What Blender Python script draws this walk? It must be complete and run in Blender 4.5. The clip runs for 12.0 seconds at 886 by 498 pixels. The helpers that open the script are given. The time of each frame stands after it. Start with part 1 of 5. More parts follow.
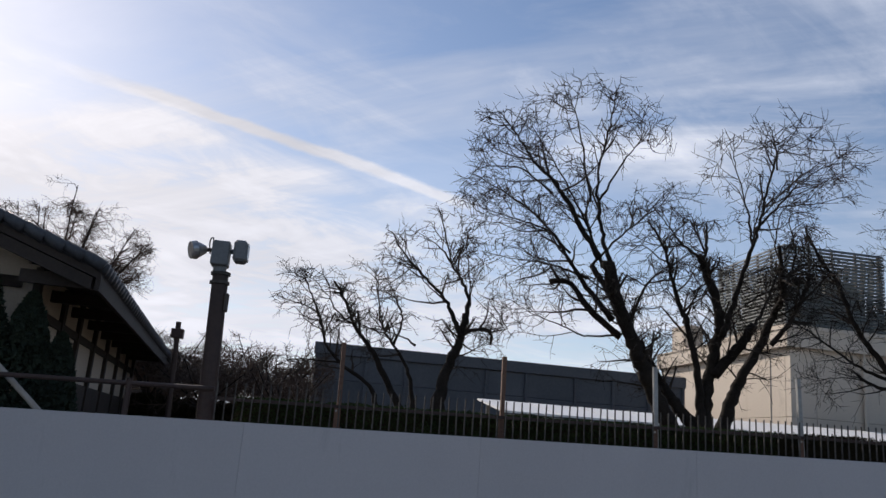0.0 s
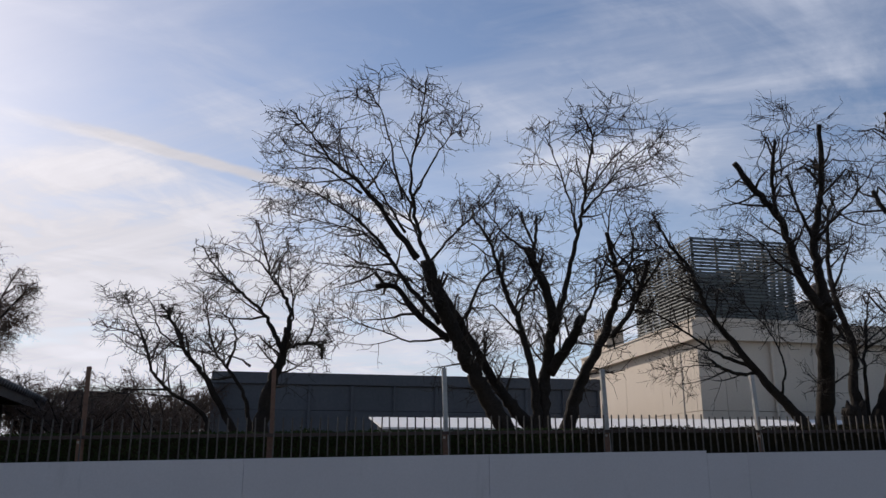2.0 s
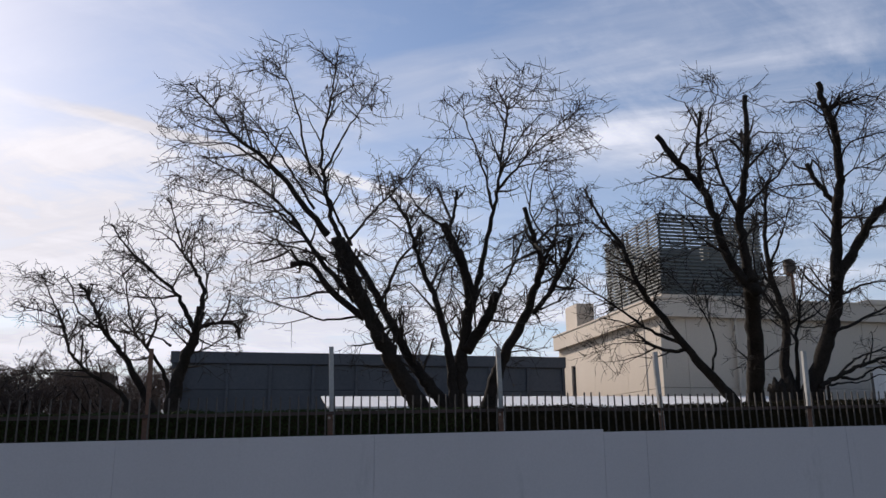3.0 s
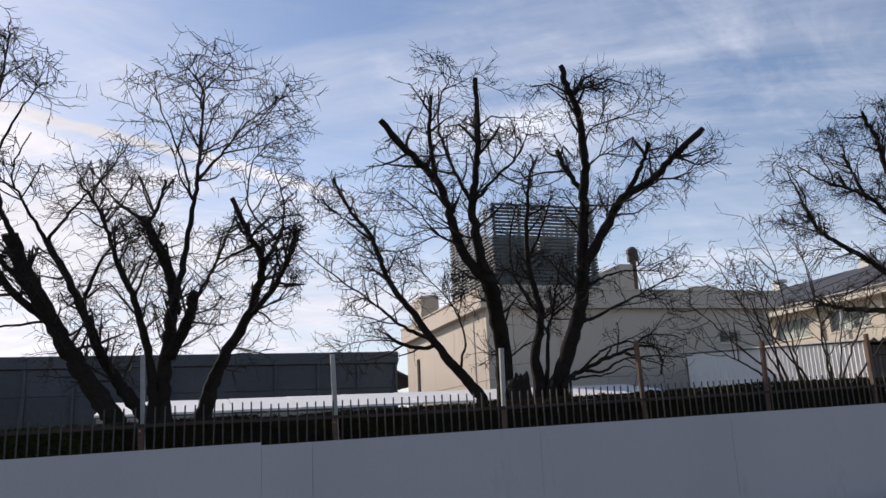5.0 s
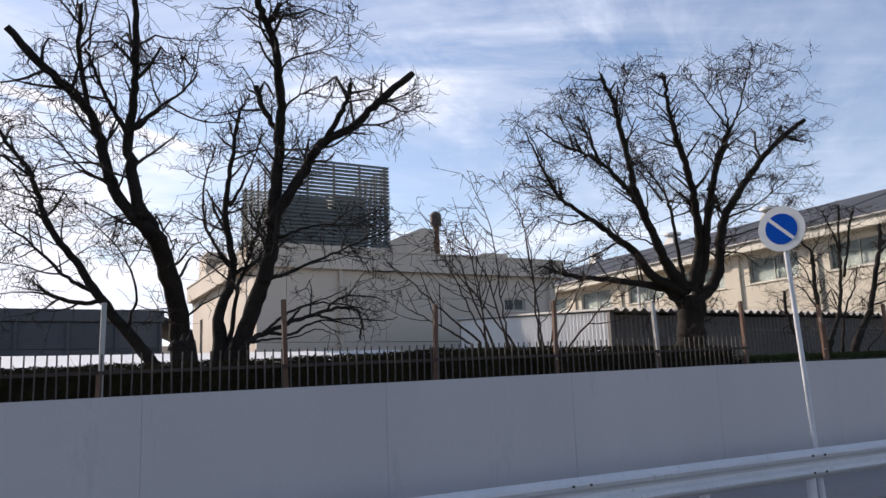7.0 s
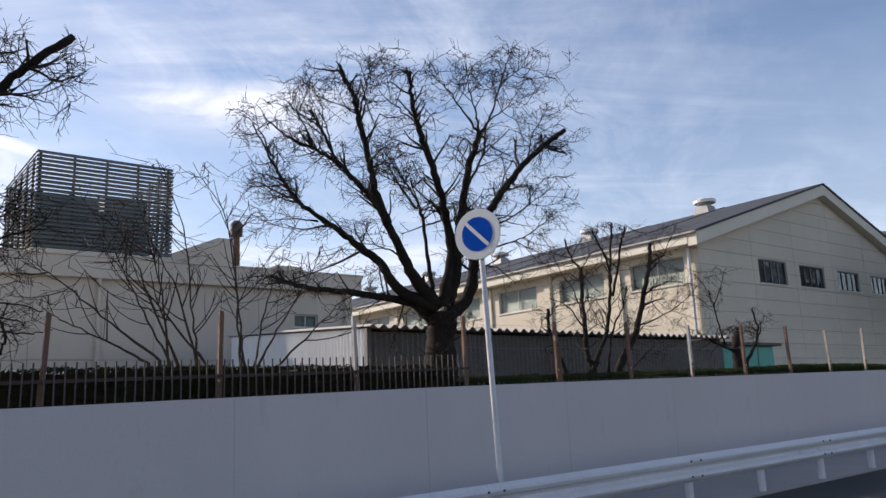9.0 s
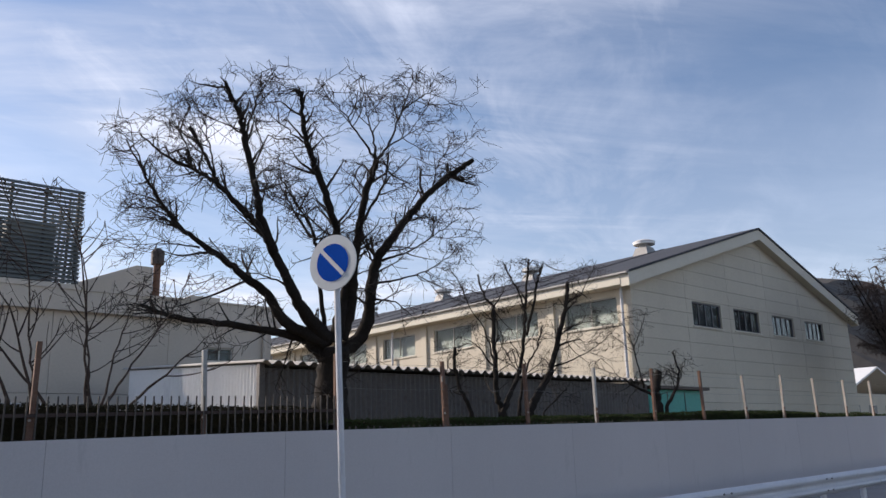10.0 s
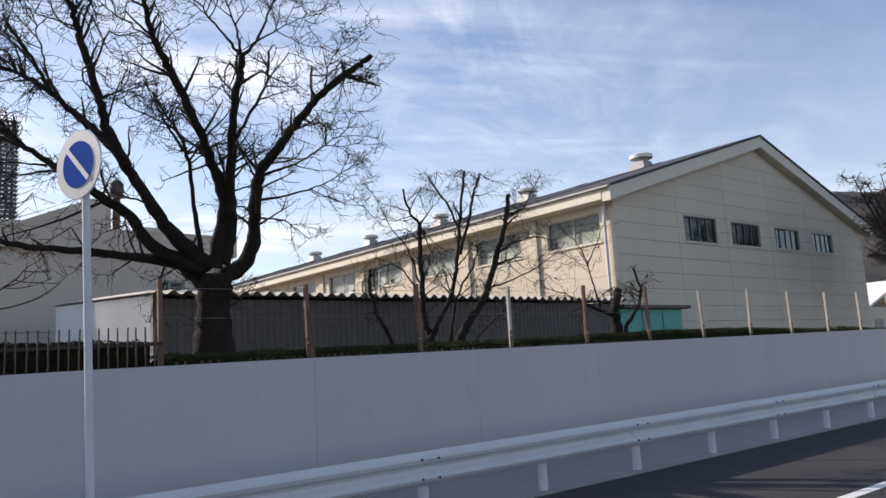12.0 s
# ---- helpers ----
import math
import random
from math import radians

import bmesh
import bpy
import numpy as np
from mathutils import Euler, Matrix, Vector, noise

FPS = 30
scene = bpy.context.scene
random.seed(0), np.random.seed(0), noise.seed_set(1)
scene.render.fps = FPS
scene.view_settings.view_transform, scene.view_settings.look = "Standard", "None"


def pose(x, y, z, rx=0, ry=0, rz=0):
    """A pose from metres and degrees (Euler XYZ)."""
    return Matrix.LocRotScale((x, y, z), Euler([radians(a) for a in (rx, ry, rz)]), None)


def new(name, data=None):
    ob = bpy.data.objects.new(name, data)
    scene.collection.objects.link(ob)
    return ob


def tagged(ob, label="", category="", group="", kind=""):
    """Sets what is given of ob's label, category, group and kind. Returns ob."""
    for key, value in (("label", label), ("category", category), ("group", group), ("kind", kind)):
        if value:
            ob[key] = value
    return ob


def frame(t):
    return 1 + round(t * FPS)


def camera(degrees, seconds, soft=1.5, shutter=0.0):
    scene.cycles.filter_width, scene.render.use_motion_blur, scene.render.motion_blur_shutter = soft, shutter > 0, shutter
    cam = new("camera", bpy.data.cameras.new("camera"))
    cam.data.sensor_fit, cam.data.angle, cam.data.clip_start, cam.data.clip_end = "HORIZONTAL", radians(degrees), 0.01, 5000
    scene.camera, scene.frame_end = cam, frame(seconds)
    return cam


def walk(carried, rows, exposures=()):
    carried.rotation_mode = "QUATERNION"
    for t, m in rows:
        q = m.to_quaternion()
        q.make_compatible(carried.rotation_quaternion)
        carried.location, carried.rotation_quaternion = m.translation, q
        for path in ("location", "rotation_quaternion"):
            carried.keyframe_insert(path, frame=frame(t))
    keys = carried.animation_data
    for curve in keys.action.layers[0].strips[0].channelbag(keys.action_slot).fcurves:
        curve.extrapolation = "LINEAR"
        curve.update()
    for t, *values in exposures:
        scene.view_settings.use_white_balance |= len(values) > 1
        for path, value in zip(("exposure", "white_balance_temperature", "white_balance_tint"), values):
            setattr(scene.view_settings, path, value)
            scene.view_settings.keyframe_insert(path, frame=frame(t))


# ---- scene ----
cam = camera(58.4, 12.0, soft=1.5)
METRES, EYE, TILT, LEAN, TURN = 17.0, 1.5, 14.0, -4.5, -10.2
ROWS = [
    (0.0, 0.0, 0.0, 0.0, 0.0, 0.0, -0.0),
    (0.5, 0.0323, 0.018, -0.0051, 1.07, 3.73, 0.61),
    (1.0, 0.0695, 0.0193, -0.0094, -0.18, 4.56, 2.1),
    (1.5, 0.1016, 0.0321, -0.0143, -1.83, 2.69, 2.15),
    (2.0, 0.1406, 0.0387, -0.019, -2.4, 1.37, 4.06),
    (2.5, 0.1792, 0.0437, -0.0239, -2.42, 0.6, 4.46),
    (4.5, 0.3458, 0.0805, -0.0327, -4.78, -1.9, 5.66),
    (5.0, 0.3919, 0.0888, -0.0395, -8.99, -1.34, 5.14),
    (5.5, 0.4342, 0.0991, -0.0465, -12.98, -3.79, 3.9),
    (6.0, 0.4778, 0.1058, -0.052, -16.18, -5.69, 4.28),
    (6.5, 0.5195, 0.1206, -0.0594, -18.06, -5.05, 3.61),
    (7.0, 0.5579, 0.1275, -0.0654, -19.01, -4.47, 2.04),
    (7.5, 0.5993, 0.1339, -0.0725, -21.62, -4.87, 1.75),
    (9.5, 0.761, 0.1632, -0.0899, -30.39, -1.98, -1.1),
    (10.0, 0.8026, 0.1655, -0.0919, -31.79, -0.53, -1.84),
    (10.5, 0.8443, 0.171, -0.097, -33.34, 0.2, -2.71),
    (11.0, 0.8841, 0.1711, -0.0999, -32.48, 0.92, -2.78),
    (11.5, 0.9258, 0.1771, -0.1061, -30.7, -0.85, -1.54),
    (12.0, 0.9663, 0.1833, -0.1111, -29.76, -5.71, 0.37),
]
EXPOSURES = [(0.0, -0.28, 6600, 15), (0.6, -0.47, 6600, 15), (1.2, -0.52, 6600, 15), (2.5, -0.31, 6650, 17), (4.5, -0.18, 6650, 17), (5.0, -0.12, 6700, 17), (5.5, -0.04, 6700, 17), (6.0, 0.26, 6700, 17), (6.5, 0.24, 6700, 17), (7.5, 0.2, 6700, 17), (9.5, 0.12, 6650, 17), (10.5, 0.04, 6600, 17), (11.0, 0.04, 6600, 17), (11.5, 0.03, 6650, 17), (12.0, 0.29, 6750, 17)]
walk(cam, [(t, pose(0, 0, EYE, TILT, LEAN, TURN) @ pose(METRES * x, METRES * y, METRES * z, 90 + pitch, roll, yaw)) for t, x, y, z, yaw, pitch, roll in ROWS], EXPOSURES)

# ---- sky and sun ----
SUN_WAY = Vector((-0.40, 0.80, 0.445)).normalized()
SUN_EL = math.asin(SUN_WAY.z)
SUN_AZ = math.atan2(SUN_WAY.x, SUN_WAY.y)
SKY = 0.14
CLOUD = 7.3


def link(nt, a, b):
    nt.links.new(a, b)


def node(nt, kind, **values):
    n = nt.nodes.new(kind)
    for key, value in values.items():
        n.inputs[key].default_value = value
    return n


def maths(nt, op, a, b=None, clamp=False):
    n = nt.nodes.new("ShaderNodeMath")
    n.operation, n.use_clamp = op, clamp
    for i, v in enumerate((a, b)):
        if v is None:
            continue
        if isinstance(v, (int, float)):
            n.inputs[i].default_value = v
        else:
            link(nt, v, n.inputs[i])
    return n.outputs[0]


def ramp(nt, fac, stops):
    n = nt.nodes.new("ShaderNodeValToRGB")
    while len(n.color_ramp.elements) < len(stops):
        n.color_ramp.elements.new(0.5)
    for e, (p, c) in zip(n.color_ramp.elements, stops):
        e.position, e.color = p, (c, c, c, 1) if isinstance(c, (int, float)) else (*c, 1)
    link(nt, fac, n.inputs[0])
    return n.outputs[0]


def make_world():
    world = bpy.data.worlds.new("sky")
    scene.world = world
    world.use_nodes = True
    nt = world.node_tree
    nt.nodes.clear()
    sky = nt.nodes.new("ShaderNodeTexSky")
    sky.sky_type, sky.sun_disc = "NISHITA", False
    sky.sun_elevation, sky.sun_rotation = SUN_EL, SUN_AZ
    sky.air_density, sky.dust_density, sky.ozone_density = 1.0, 0.25, 2.2
    way = nt.nodes.new("ShaderNodeTexCoord").outputs["Generated"]
    xyz = nt.nodes.new("ShaderNodeSeparateXYZ")
    link(nt, way, xyz.inputs[0])
    up = maths(nt, "ADD", maths(nt, "MAXIMUM", xyz.outputs[2], 0.0), 0.12)
    px, py = maths(nt, "DIVIDE", xyz.outputs[0], up), maths(nt, "DIVIDE", xyz.outputs[1], up)
    flat = nt.nodes.new("ShaderNodeCombineXYZ")
    link(nt, px, flat.inputs[0]), link(nt, py, flat.inputs[1])

    def clouds(angle, stretch, scale, detail, rough, offset, distortion):
        m = nt.nodes.new("ShaderNodeMapping")
        m.vector_type = "TEXTURE"
        m.inputs["Rotation"].default_value = (0, 0, radians(angle))
        m.inputs["Scale"].default_value = (stretch, 1, 1)
        m.inputs["Location"].default_value = offset
        link(nt, flat.outputs[0], m.inputs[0])
        n = node(nt, "ShaderNodeTexNoise", Scale=scale, Detail=detail, Roughness=rough, Distortion=distortion)
        link(nt, m.outputs[0], n.inputs["Vector"])
        return n.outputs["Fac"]

    def blend(weights):
        total = None
        for socket, w in weights:
            term = maths(nt, "MULTIPLY", socket, w)
            total = term if total is None else maths(nt, "ADD", total, term)
        return total

    streak = ramp(nt, clouds(-32, 4.5, 2.3, 8, 0.6, (3.1, 1.7, 0), 0.5), [(0.42, 0.0), (0.64, 1.0)])
    fluff = ramp(nt, clouds(25, 1.6, 3.2, 12, 0.62, (0.3, 4.4, 0), 0.6), [(0.45, 0.0), (0.68, 1.0)])
    broad = ramp(nt, clouds(-10, 1.8, 0.9, 4, 0.5, (5.9, 0.4, 0), 0.3), [(0.38, 0.12), (0.62, 1.0)])
    toward = nt.nodes.new("ShaderNodeVectorMath")
    toward.operation = "DOT_PRODUCT"
    link(nt, way, toward.inputs[0])
    toward.inputs[1].default_value = SUN_WAY
    facing = maths(nt, "MAXIMUM", toward.outputs["Value"], 0.0)
    near_sun = maths(nt, "POWER", facing, 7.0)
    halo = maths(nt, "POWER", facing, 60.0)
    low = ramp(nt, xyz.outputs[2], [(0.0, 0.75), (0.12, 0.5), (0.42, 0.0)])
    # a straight condensation trail across the cloud layer; the sky is cloudier on its sunward side
    across = maths(nt, "SUBTRACT", maths(nt, "SUBTRACT", maths(nt, "MULTIPLY", py, 0.903), maths(nt, "MULTIPLY", px, 0.428)), 1.851)
    wobble = maths(nt, "MULTIPLY", maths(nt, "SUBTRACT", clouds(0, 1, 6, 4, 0.6, (1, 1, 0), 0), 0.5), 0.06)
    across = maths(nt, "ADD", across, wobble)
    trail = ramp(nt, maths(nt, "ABSOLUTE", across), [(0.0, 1.0), (0.018, 0.85), (0.04, 0.0)])
    reach = ramp(nt, maths(nt, "ADD", maths(nt, "MULTIPLY", px, 0.3), 0.5), [(0.30, 0.0), (0.40, 1.0), (0.60, 0.9), (0.645, 0.0)])
    trail = maths(nt, "MULTIPLY", trail, reach)
    bank = maths(nt, "MULTIPLY", ramp(nt, maths(nt, "ADD", maths(nt, "MULTIPLY", across, 0.5), 0.5), [(0.47, 0.0), (0.58, 1.0)]),
                 ramp(nt, maths(nt, "ADD", maths(nt, "MULTIPLY", px, 0.25), 0.5), [(0.35, 1.0), (0.64, 0.42), (0.82, 0.0)]))
    cover = maths(nt, "MULTIPLY", blend(((streak, 0.66), (fluff, 0.46))), broad)
    cover = maths(nt, "MULTIPLY", cover, maths(nt, "ADD", maths(nt, "MULTIPLY", facing, 1.2), 0.12, True))
    cover = maths(nt, "ADD", cover, blend(((low, 0.70), (near_sun, 0.10), (halo, 0.28), (trail, 0.85))))
    cover = maths(nt, "ADD", cover, maths(nt, "MULTIPLY", bank, blend(((fluff, 0.46), (streak, 0.42), (broad, 0.62)))), True)
    tone = node(nt, "ShaderNodeMix")
    tone.data_type = "RGBA"
    link(nt, near_sun, tone.inputs[0])
    tone.inputs[6].default_value = (0.84, 0.92, 1.04, 1)
    tone.inputs[7].default_value = (0.99, 1.0, 1.035, 1)
    bright = nt.nodes.new("ShaderNodeVectorMath")
    bright.operation = "SCALE"
    link(nt, tone.outputs[2], bright.inputs[0])
    shape = maths(nt, "ADD", 0.80, blend(((fluff, 0.16), (streak, 0.14), (halo, 0.3), (near_sun, -0.05), (bank, 0.13))))
    link(nt, maths(nt, "MULTIPLY", shape, CLOUD), bright.inputs["Scale"])
    mix = nt.nodes.new("ShaderNodeMix")
    mix.data_type = "RGBA"
    link(nt, cover, mix.inputs[0])
    link(nt, sky.outputs[0], mix.inputs[6])
    link(nt, bright.outputs[0], mix.inputs[7])
    back = node(nt, "ShaderNodeBackground", Strength=SKY)
    link(nt, mix.outputs[2], back.inputs[0])
    out = nt.nodes.new("ShaderNodeOutputWorld")
    link(nt, back.outputs[0], out.inputs[0])


make_world()
sun_data = bpy.data.lights.new("sun", "SUN")
sun_data.energy, sun_data.angle, sun_data.color = 5.0, radians(0.6), (1.0, 0.93, 0.82)
sun = new("sun", sun_data)
sun.rotation_euler = SUN_WAY.to_track_quat("Z", "Y").to_euler()

# ---- materials ----


def material(name, a, b, rough=0.7, fine=18.0, coarse=0.6, bump=0.15, metal=0.0, spread=0.0, stain=None, stain_at=0.62, spec=0.4, streak=1.0):
    """Two colours mixed by noise at two scales, with fine relief; spread varies each object's brightness; stain: a third colour in blotches."""
    m = bpy.data.materials.new(name)
    m.use_nodes = True
    nt = m.node_tree
    nt.nodes.clear()
    where = nt.nodes.new("ShaderNodeNewGeometry").outputs["Position"]
    n1 = node(nt, "ShaderNodeTexNoise", Scale=fine, Detail=6.0, Roughness=0.65)
    n2 = node(nt, "ShaderNodeTexNoise", Scale=coarse, Detail=5.0, Roughness=0.6)
    squeeze = nt.nodes.new("ShaderNodeVectorMath")
    squeeze.operation = "MULTIPLY"
    link(nt, where, squeeze.inputs[0])
    squeeze.inputs[1].default_value = (1, 1, streak)
    link(nt, where, n1.inputs["Vector"])
    link(nt, squeeze.outputs[0], n2.inputs["Vector"])
    f = maths(nt, "ADD", maths(nt, "MULTIPLY", n1.outputs["Fac"], 0.5), maths(nt, "MULTIPLY", n2.outputs["Fac"], 0.5))
    f = ramp(nt, f, [(0.34, 0.0), (0.66, 1.0)])
    mix = nt.nodes.new("ShaderNodeMix")
    mix.data_type = "RGBA"
    link(nt, f, mix.inputs[0])
    mix.inputs[6].default_value, mix.inputs[7].default_value = (*a, 1), (*b, 1)
    colour = mix.outputs[2]
    if stain:
        n3 = node(nt, "ShaderNodeTexNoise", Scale=coarse * 4, Detail=7.0, Roughness=0.7)
        link(nt, squeeze.outputs[0], n3.inputs["Vector"])
        s = nt.nodes.new("ShaderNodeMix")
        s.data_type = "RGBA"
        link(nt, ramp(nt, n3.outputs["Fac"], [(stain_at - 0.05, 0.0), (stain_at + 0.08, 1.0)]), s.inputs[0])
        link(nt, colour, s.inputs[6])
        s.inputs[7].default_value = (*stain, 1)
        colour = s.outputs[2]
    if spread:
        info = nt.nodes.new("ShaderNodeObjectInfo")
        hsv = node(nt, "ShaderNodeHueSaturation")
        link(nt, maths(nt, "ADD", 1 - spread, maths(nt, "MULTIPLY", info.outputs["Random"], 2 * spread)), hsv.inputs["Value"])
        link(nt, colour, hsv.inputs["Color"])
        colour = hsv.outputs[0]
    p = node(nt, "ShaderNodeBsdfPrincipled", Roughness=rough, Metallic=metal)
    p.inputs["Specular IOR Level"].default_value = spec
    link(nt, colour, p.inputs["Base Color"])
    if bump:
        bm_node = node(nt, "ShaderNodeBump", Strength=bump, Distance=0.02)
        link(nt, n1.outputs["Fac"], bm_node.inputs["Height"])
        link(nt, bm_node.outputs[0], p.inputs["Normal"])
    out = nt.nodes.new("ShaderNodeOutputMaterial")
    link(nt, p.outputs[0], out.inputs[0])
    return m


def glass_material(name, tint, rough=0.03):
    m = bpy.data.materials.new(name)
    m.use_nodes = True
    p = m.node_tree.nodes["Principled BSDF"]
    p.inputs["Base Color"].default_value = (*tint, 1)
    p.inputs["Roughness"].default_value = rough
    p.inputs["Transmission Weight"].default_value = 1.0
    p.inputs["IOR"].default_value = 1.33
    return m


ASPHALT = material("asphalt", (0.022, 0.022, 0.023), (0.044, 0.043, 0.043), 0.85, 60, 0.8, 0.5)
PAVING = material("paving", (0.27, 0.25, 0.24), (0.36, 0.335, 0.32), 0.85, 30, 0.7, 0.3)
EARTH = material("earth", (0.07, 0.055, 0.035), (0.16, 0.13, 0.085), 0.95, 9, 0.5, 0.6)
PICKET_IRON = material("picket_iron", (0.050, 0.040, 0.033), (0.10, 0.083, 0.069), 0.6, 30, 2.0, 0.2, spread=0.2)
WALL_PAINT = material("wall_paint", (0.455, 0.42, 0.415), (0.525, 0.485, 0.478), 0.8, 45, 0.55, 0.10, spread=0.015, stain=(0.41, 0.38, 0.372), stain_at=0.64, streak=0.25)
LINE_PAINT = material("line_paint", (0.62, 0.62, 0.60), (0.78, 0.78, 0.76), 0.7, 40, 3, 0.2)
WHITE_METAL = material("white_metal", (0.54, 0.53, 0.545), (0.66, 0.65, 0.66), 0.5, 25, 1.2, 0.08, stain=(0.34, 0.31, 0.29), stain_at=0.66)
DARK_IRON = material("dark_iron", (0.045, 0.035, 0.03), (0.10, 0.075, 0.06), 0.6, 30, 2.0, 0.2, spread=0.15)
RUST = material("rusty_steel", (0.11, 0.06, 0.042), (0.21, 0.115, 0.075), 0.8, 35, 3.0, 0.3, spread=0.2, stain=(0.12, 0.06, 0.035), stain_at=0.58)
GREY_STEEL = material("grey_steel", (0.30, 0.29, 0.27), (0.43, 0.42, 0.40), 0.55, 25, 2.0, 0.15, spread=0.12, stain=(0.25, 0.14, 0.08), stain_at=0.63)
PALE_STEEL = material("pale_steel", (0.31, 0.265, 0.22), (0.43, 0.38, 0.33), 0.6, 25, 2.0, 0.15, spread=0.1, stain=(0.36, 0.2, 0.1), stain_at=0.64)
# darker than real bark: blackness against the bright sky is put into the colour
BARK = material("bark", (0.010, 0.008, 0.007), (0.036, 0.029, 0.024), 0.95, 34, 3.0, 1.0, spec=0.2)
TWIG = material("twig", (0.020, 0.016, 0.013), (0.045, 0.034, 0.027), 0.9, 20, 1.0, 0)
# reddish, and paler than TWIG: distance haze is put into the colour
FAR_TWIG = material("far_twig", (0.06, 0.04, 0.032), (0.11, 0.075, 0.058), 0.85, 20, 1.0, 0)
RED_TWIG = material("red_twig", (0.038, 0.025, 0.02), (0.075, 0.048, 0.036), 0.85, 20, 1.0, 0)
LEAF = material("hedge_leaf", (0.018, 0.030, 0.010), (0.05, 0.065, 0.022), 0.85, 8, 1.5, 0, spec=0.1)
DRY_LEAF = material("dry_hedge_leaf", (0.018, 0.017, 0.009), (0.045, 0.036, 0.02), 0.9, 8, 1.5, 0, spec=0.08)
CONIFER = material("conifer_leaf", (0.010, 0.017, 0.010), (0.026, 0.037, 0.019), 0.85, 8, 1.5, 0)
CREAM = material("cream_render", (0.53, 0.47, 0.375), (0.63, 0.565, 0.455), 0.85, 14, 0.4, 0.15, spread=0.03, stain=(0.43, 0.375, 0.31), stain_at=0.66, streak=0.35)
CREAM_TRIM = material("cream_trim", (0.60, 0.55, 0.45), (0.68, 0.63, 0.53), 0.7, 12, 0.5, 0.08, stain=(0.5, 0.45, 0.37), stain_at=0.7)
CONCRETE = material("beige_concrete", (0.54, 0.465, 0.38), (0.64, 0.555, 0.46), 0.88, 16, 0.35, 0.2, stain=(0.43, 0.365, 0.30), stain_at=0.64, streak=0.3)
ROOF_SLATE = material("roof_sheet", (0.035, 0.037, 0.045), (0.06, 0.062, 0.07), 0.75, 14, 0.6, 0.1)
WINDOW_FRAME = material("window_frame", (0.13, 0.13, 0.14), (0.2, 0.2, 0.21), 0.45, 20, 2, 0, metal=0.6)
PALE_FRAME = material("pale_window_frame", (0.42, 0.40, 0.36), (0.52, 0.5, 0.45), 0.5, 20, 2, 0)
BLIND = material("window_blind", (0.5, 0.49, 0.45), (0.6, 0.585, 0.54), 0.8, 20, 0.4, 0)
DARK_PANEL = material("dark_panel", (0.062, 0.065, 0.073), (0.10, 0.102, 0.112), 0.6, 10, 0.4, 0.08, spread=0.08)
LOUVRE = material("louvre", (0.11, 0.118, 0.113), (0.17, 0.18, 0.17), 0.5, 15, 0.8, 0.05, spread=0.06)
MACHINE = material("machine_casing", (0.16, 0.18, 0.17), (0.24, 0.25, 0.24), 0.6, 15, 0.8, 0.05)
CORRUGATED = material("brown_corrugated", (0.10, 0.088, 0.08), (0.165, 0.148, 0.136), 0.65, 14, 0.7, 0.1, stain=(0.085, 0.07, 0.06), stain_at=0.62)
WHITE_SHEET = material("white_sheet", (0.74, 0.73, 0.71), (0.82, 0.81, 0.79), 0.55, 10, 0.6, 0.05, stain=(0.5, 0.49, 0.46), stain_at=0.68)
FIBRE_CEMENT = material("fibre_cement", (0.36, 0.34, 0.31), (0.5, 0.475, 0.44), 0.9, 18, 0.8, 0.2, stain=(0.24, 0.22, 0.19), stain_at=0.62)
TEAL = material("teal_paint", (0.06, 0.30, 0.25), (0.10, 0.40, 0.33), 0.6, 12, 1.0, 0.1)
TILE = material("roof_tile", (0.04, 0.042, 0.048), (0.085, 0.085, 0.09), 0.55, 18, 1.5, 0.15, spread=0.15)
TIMBER = material("dark_timber", (0.022, 0.015, 0.012), (0.048, 0.033, 0.025), 0.75, 22, 1.5, 0.2)
PLASTER = material("beige_plaster", (0.46, 0.39, 0.32), (0.56, 0.48, 0.4), 0.9, 20, 0.8, 0.15)
BROWN_POLE = material("brown_pole", (0.032, 0.018, 0.014), (0.06, 0.033, 0.026), 0.6, 18, 1.2, 0.1)
GREY_BOX = material("grey_casing", (0.13, 0.135, 0.14), (0.20, 0.205, 0.21), 0.55, 25, 2, 0.05)
CHROME = material("lamp_metal", (0.3, 0.3, 0.3), (0.42, 0.42, 0.42), 0.35, 20, 2, 0, metal=0.9)
BLUE = material("sign_blue", (0.0, 0.062, 0.36), (0.002, 0.075, 0.42), 0.8, 15, 2, 0, spec=0.04)
SIGN_WHITE = material("sign_white", (0.62, 0.62, 0.60), (0.70, 0.70, 0.68), 0.5, 15, 2, 0, stain=(0.5, 0.46, 0.4), stain_at=0.72)
HILL = material("far_woods", (0.055, 0.05, 0.045), (0.10, 0.09, 0.08), 0.95, 0.12, 0.02, 0)
DARK_GLASS = glass_material("window_glass", (0.55, 0.62, 0.62))
WIRE = material("wire", (0.2, 0.19, 0.18), (0.3, 0.28, 0.26), 0.5, 20, 2, 0, metal=0.5)

# ---- building blocks ----


def finish(name, bm, mat, parent=None, label="", smooth=False):
    me = bpy.data.meshes.new(name)
    bm.to_mesh(me)
    bm.free()
    if mat:
        me.materials.append(mat)
    if smooth:
        me.shade_smooth()
    ob = new(name, me)
    if parent:
        ob.parent = parent
    if label:
        ob["label"] = label
    return ob


def part(name, bm, mat, parent, label="", smooth=False):
    return finish(name, bm, mat, parent, label, smooth)


def thing(name, label, category, kind="", group=""):
    return tagged(new(name), label, category, group, kind)


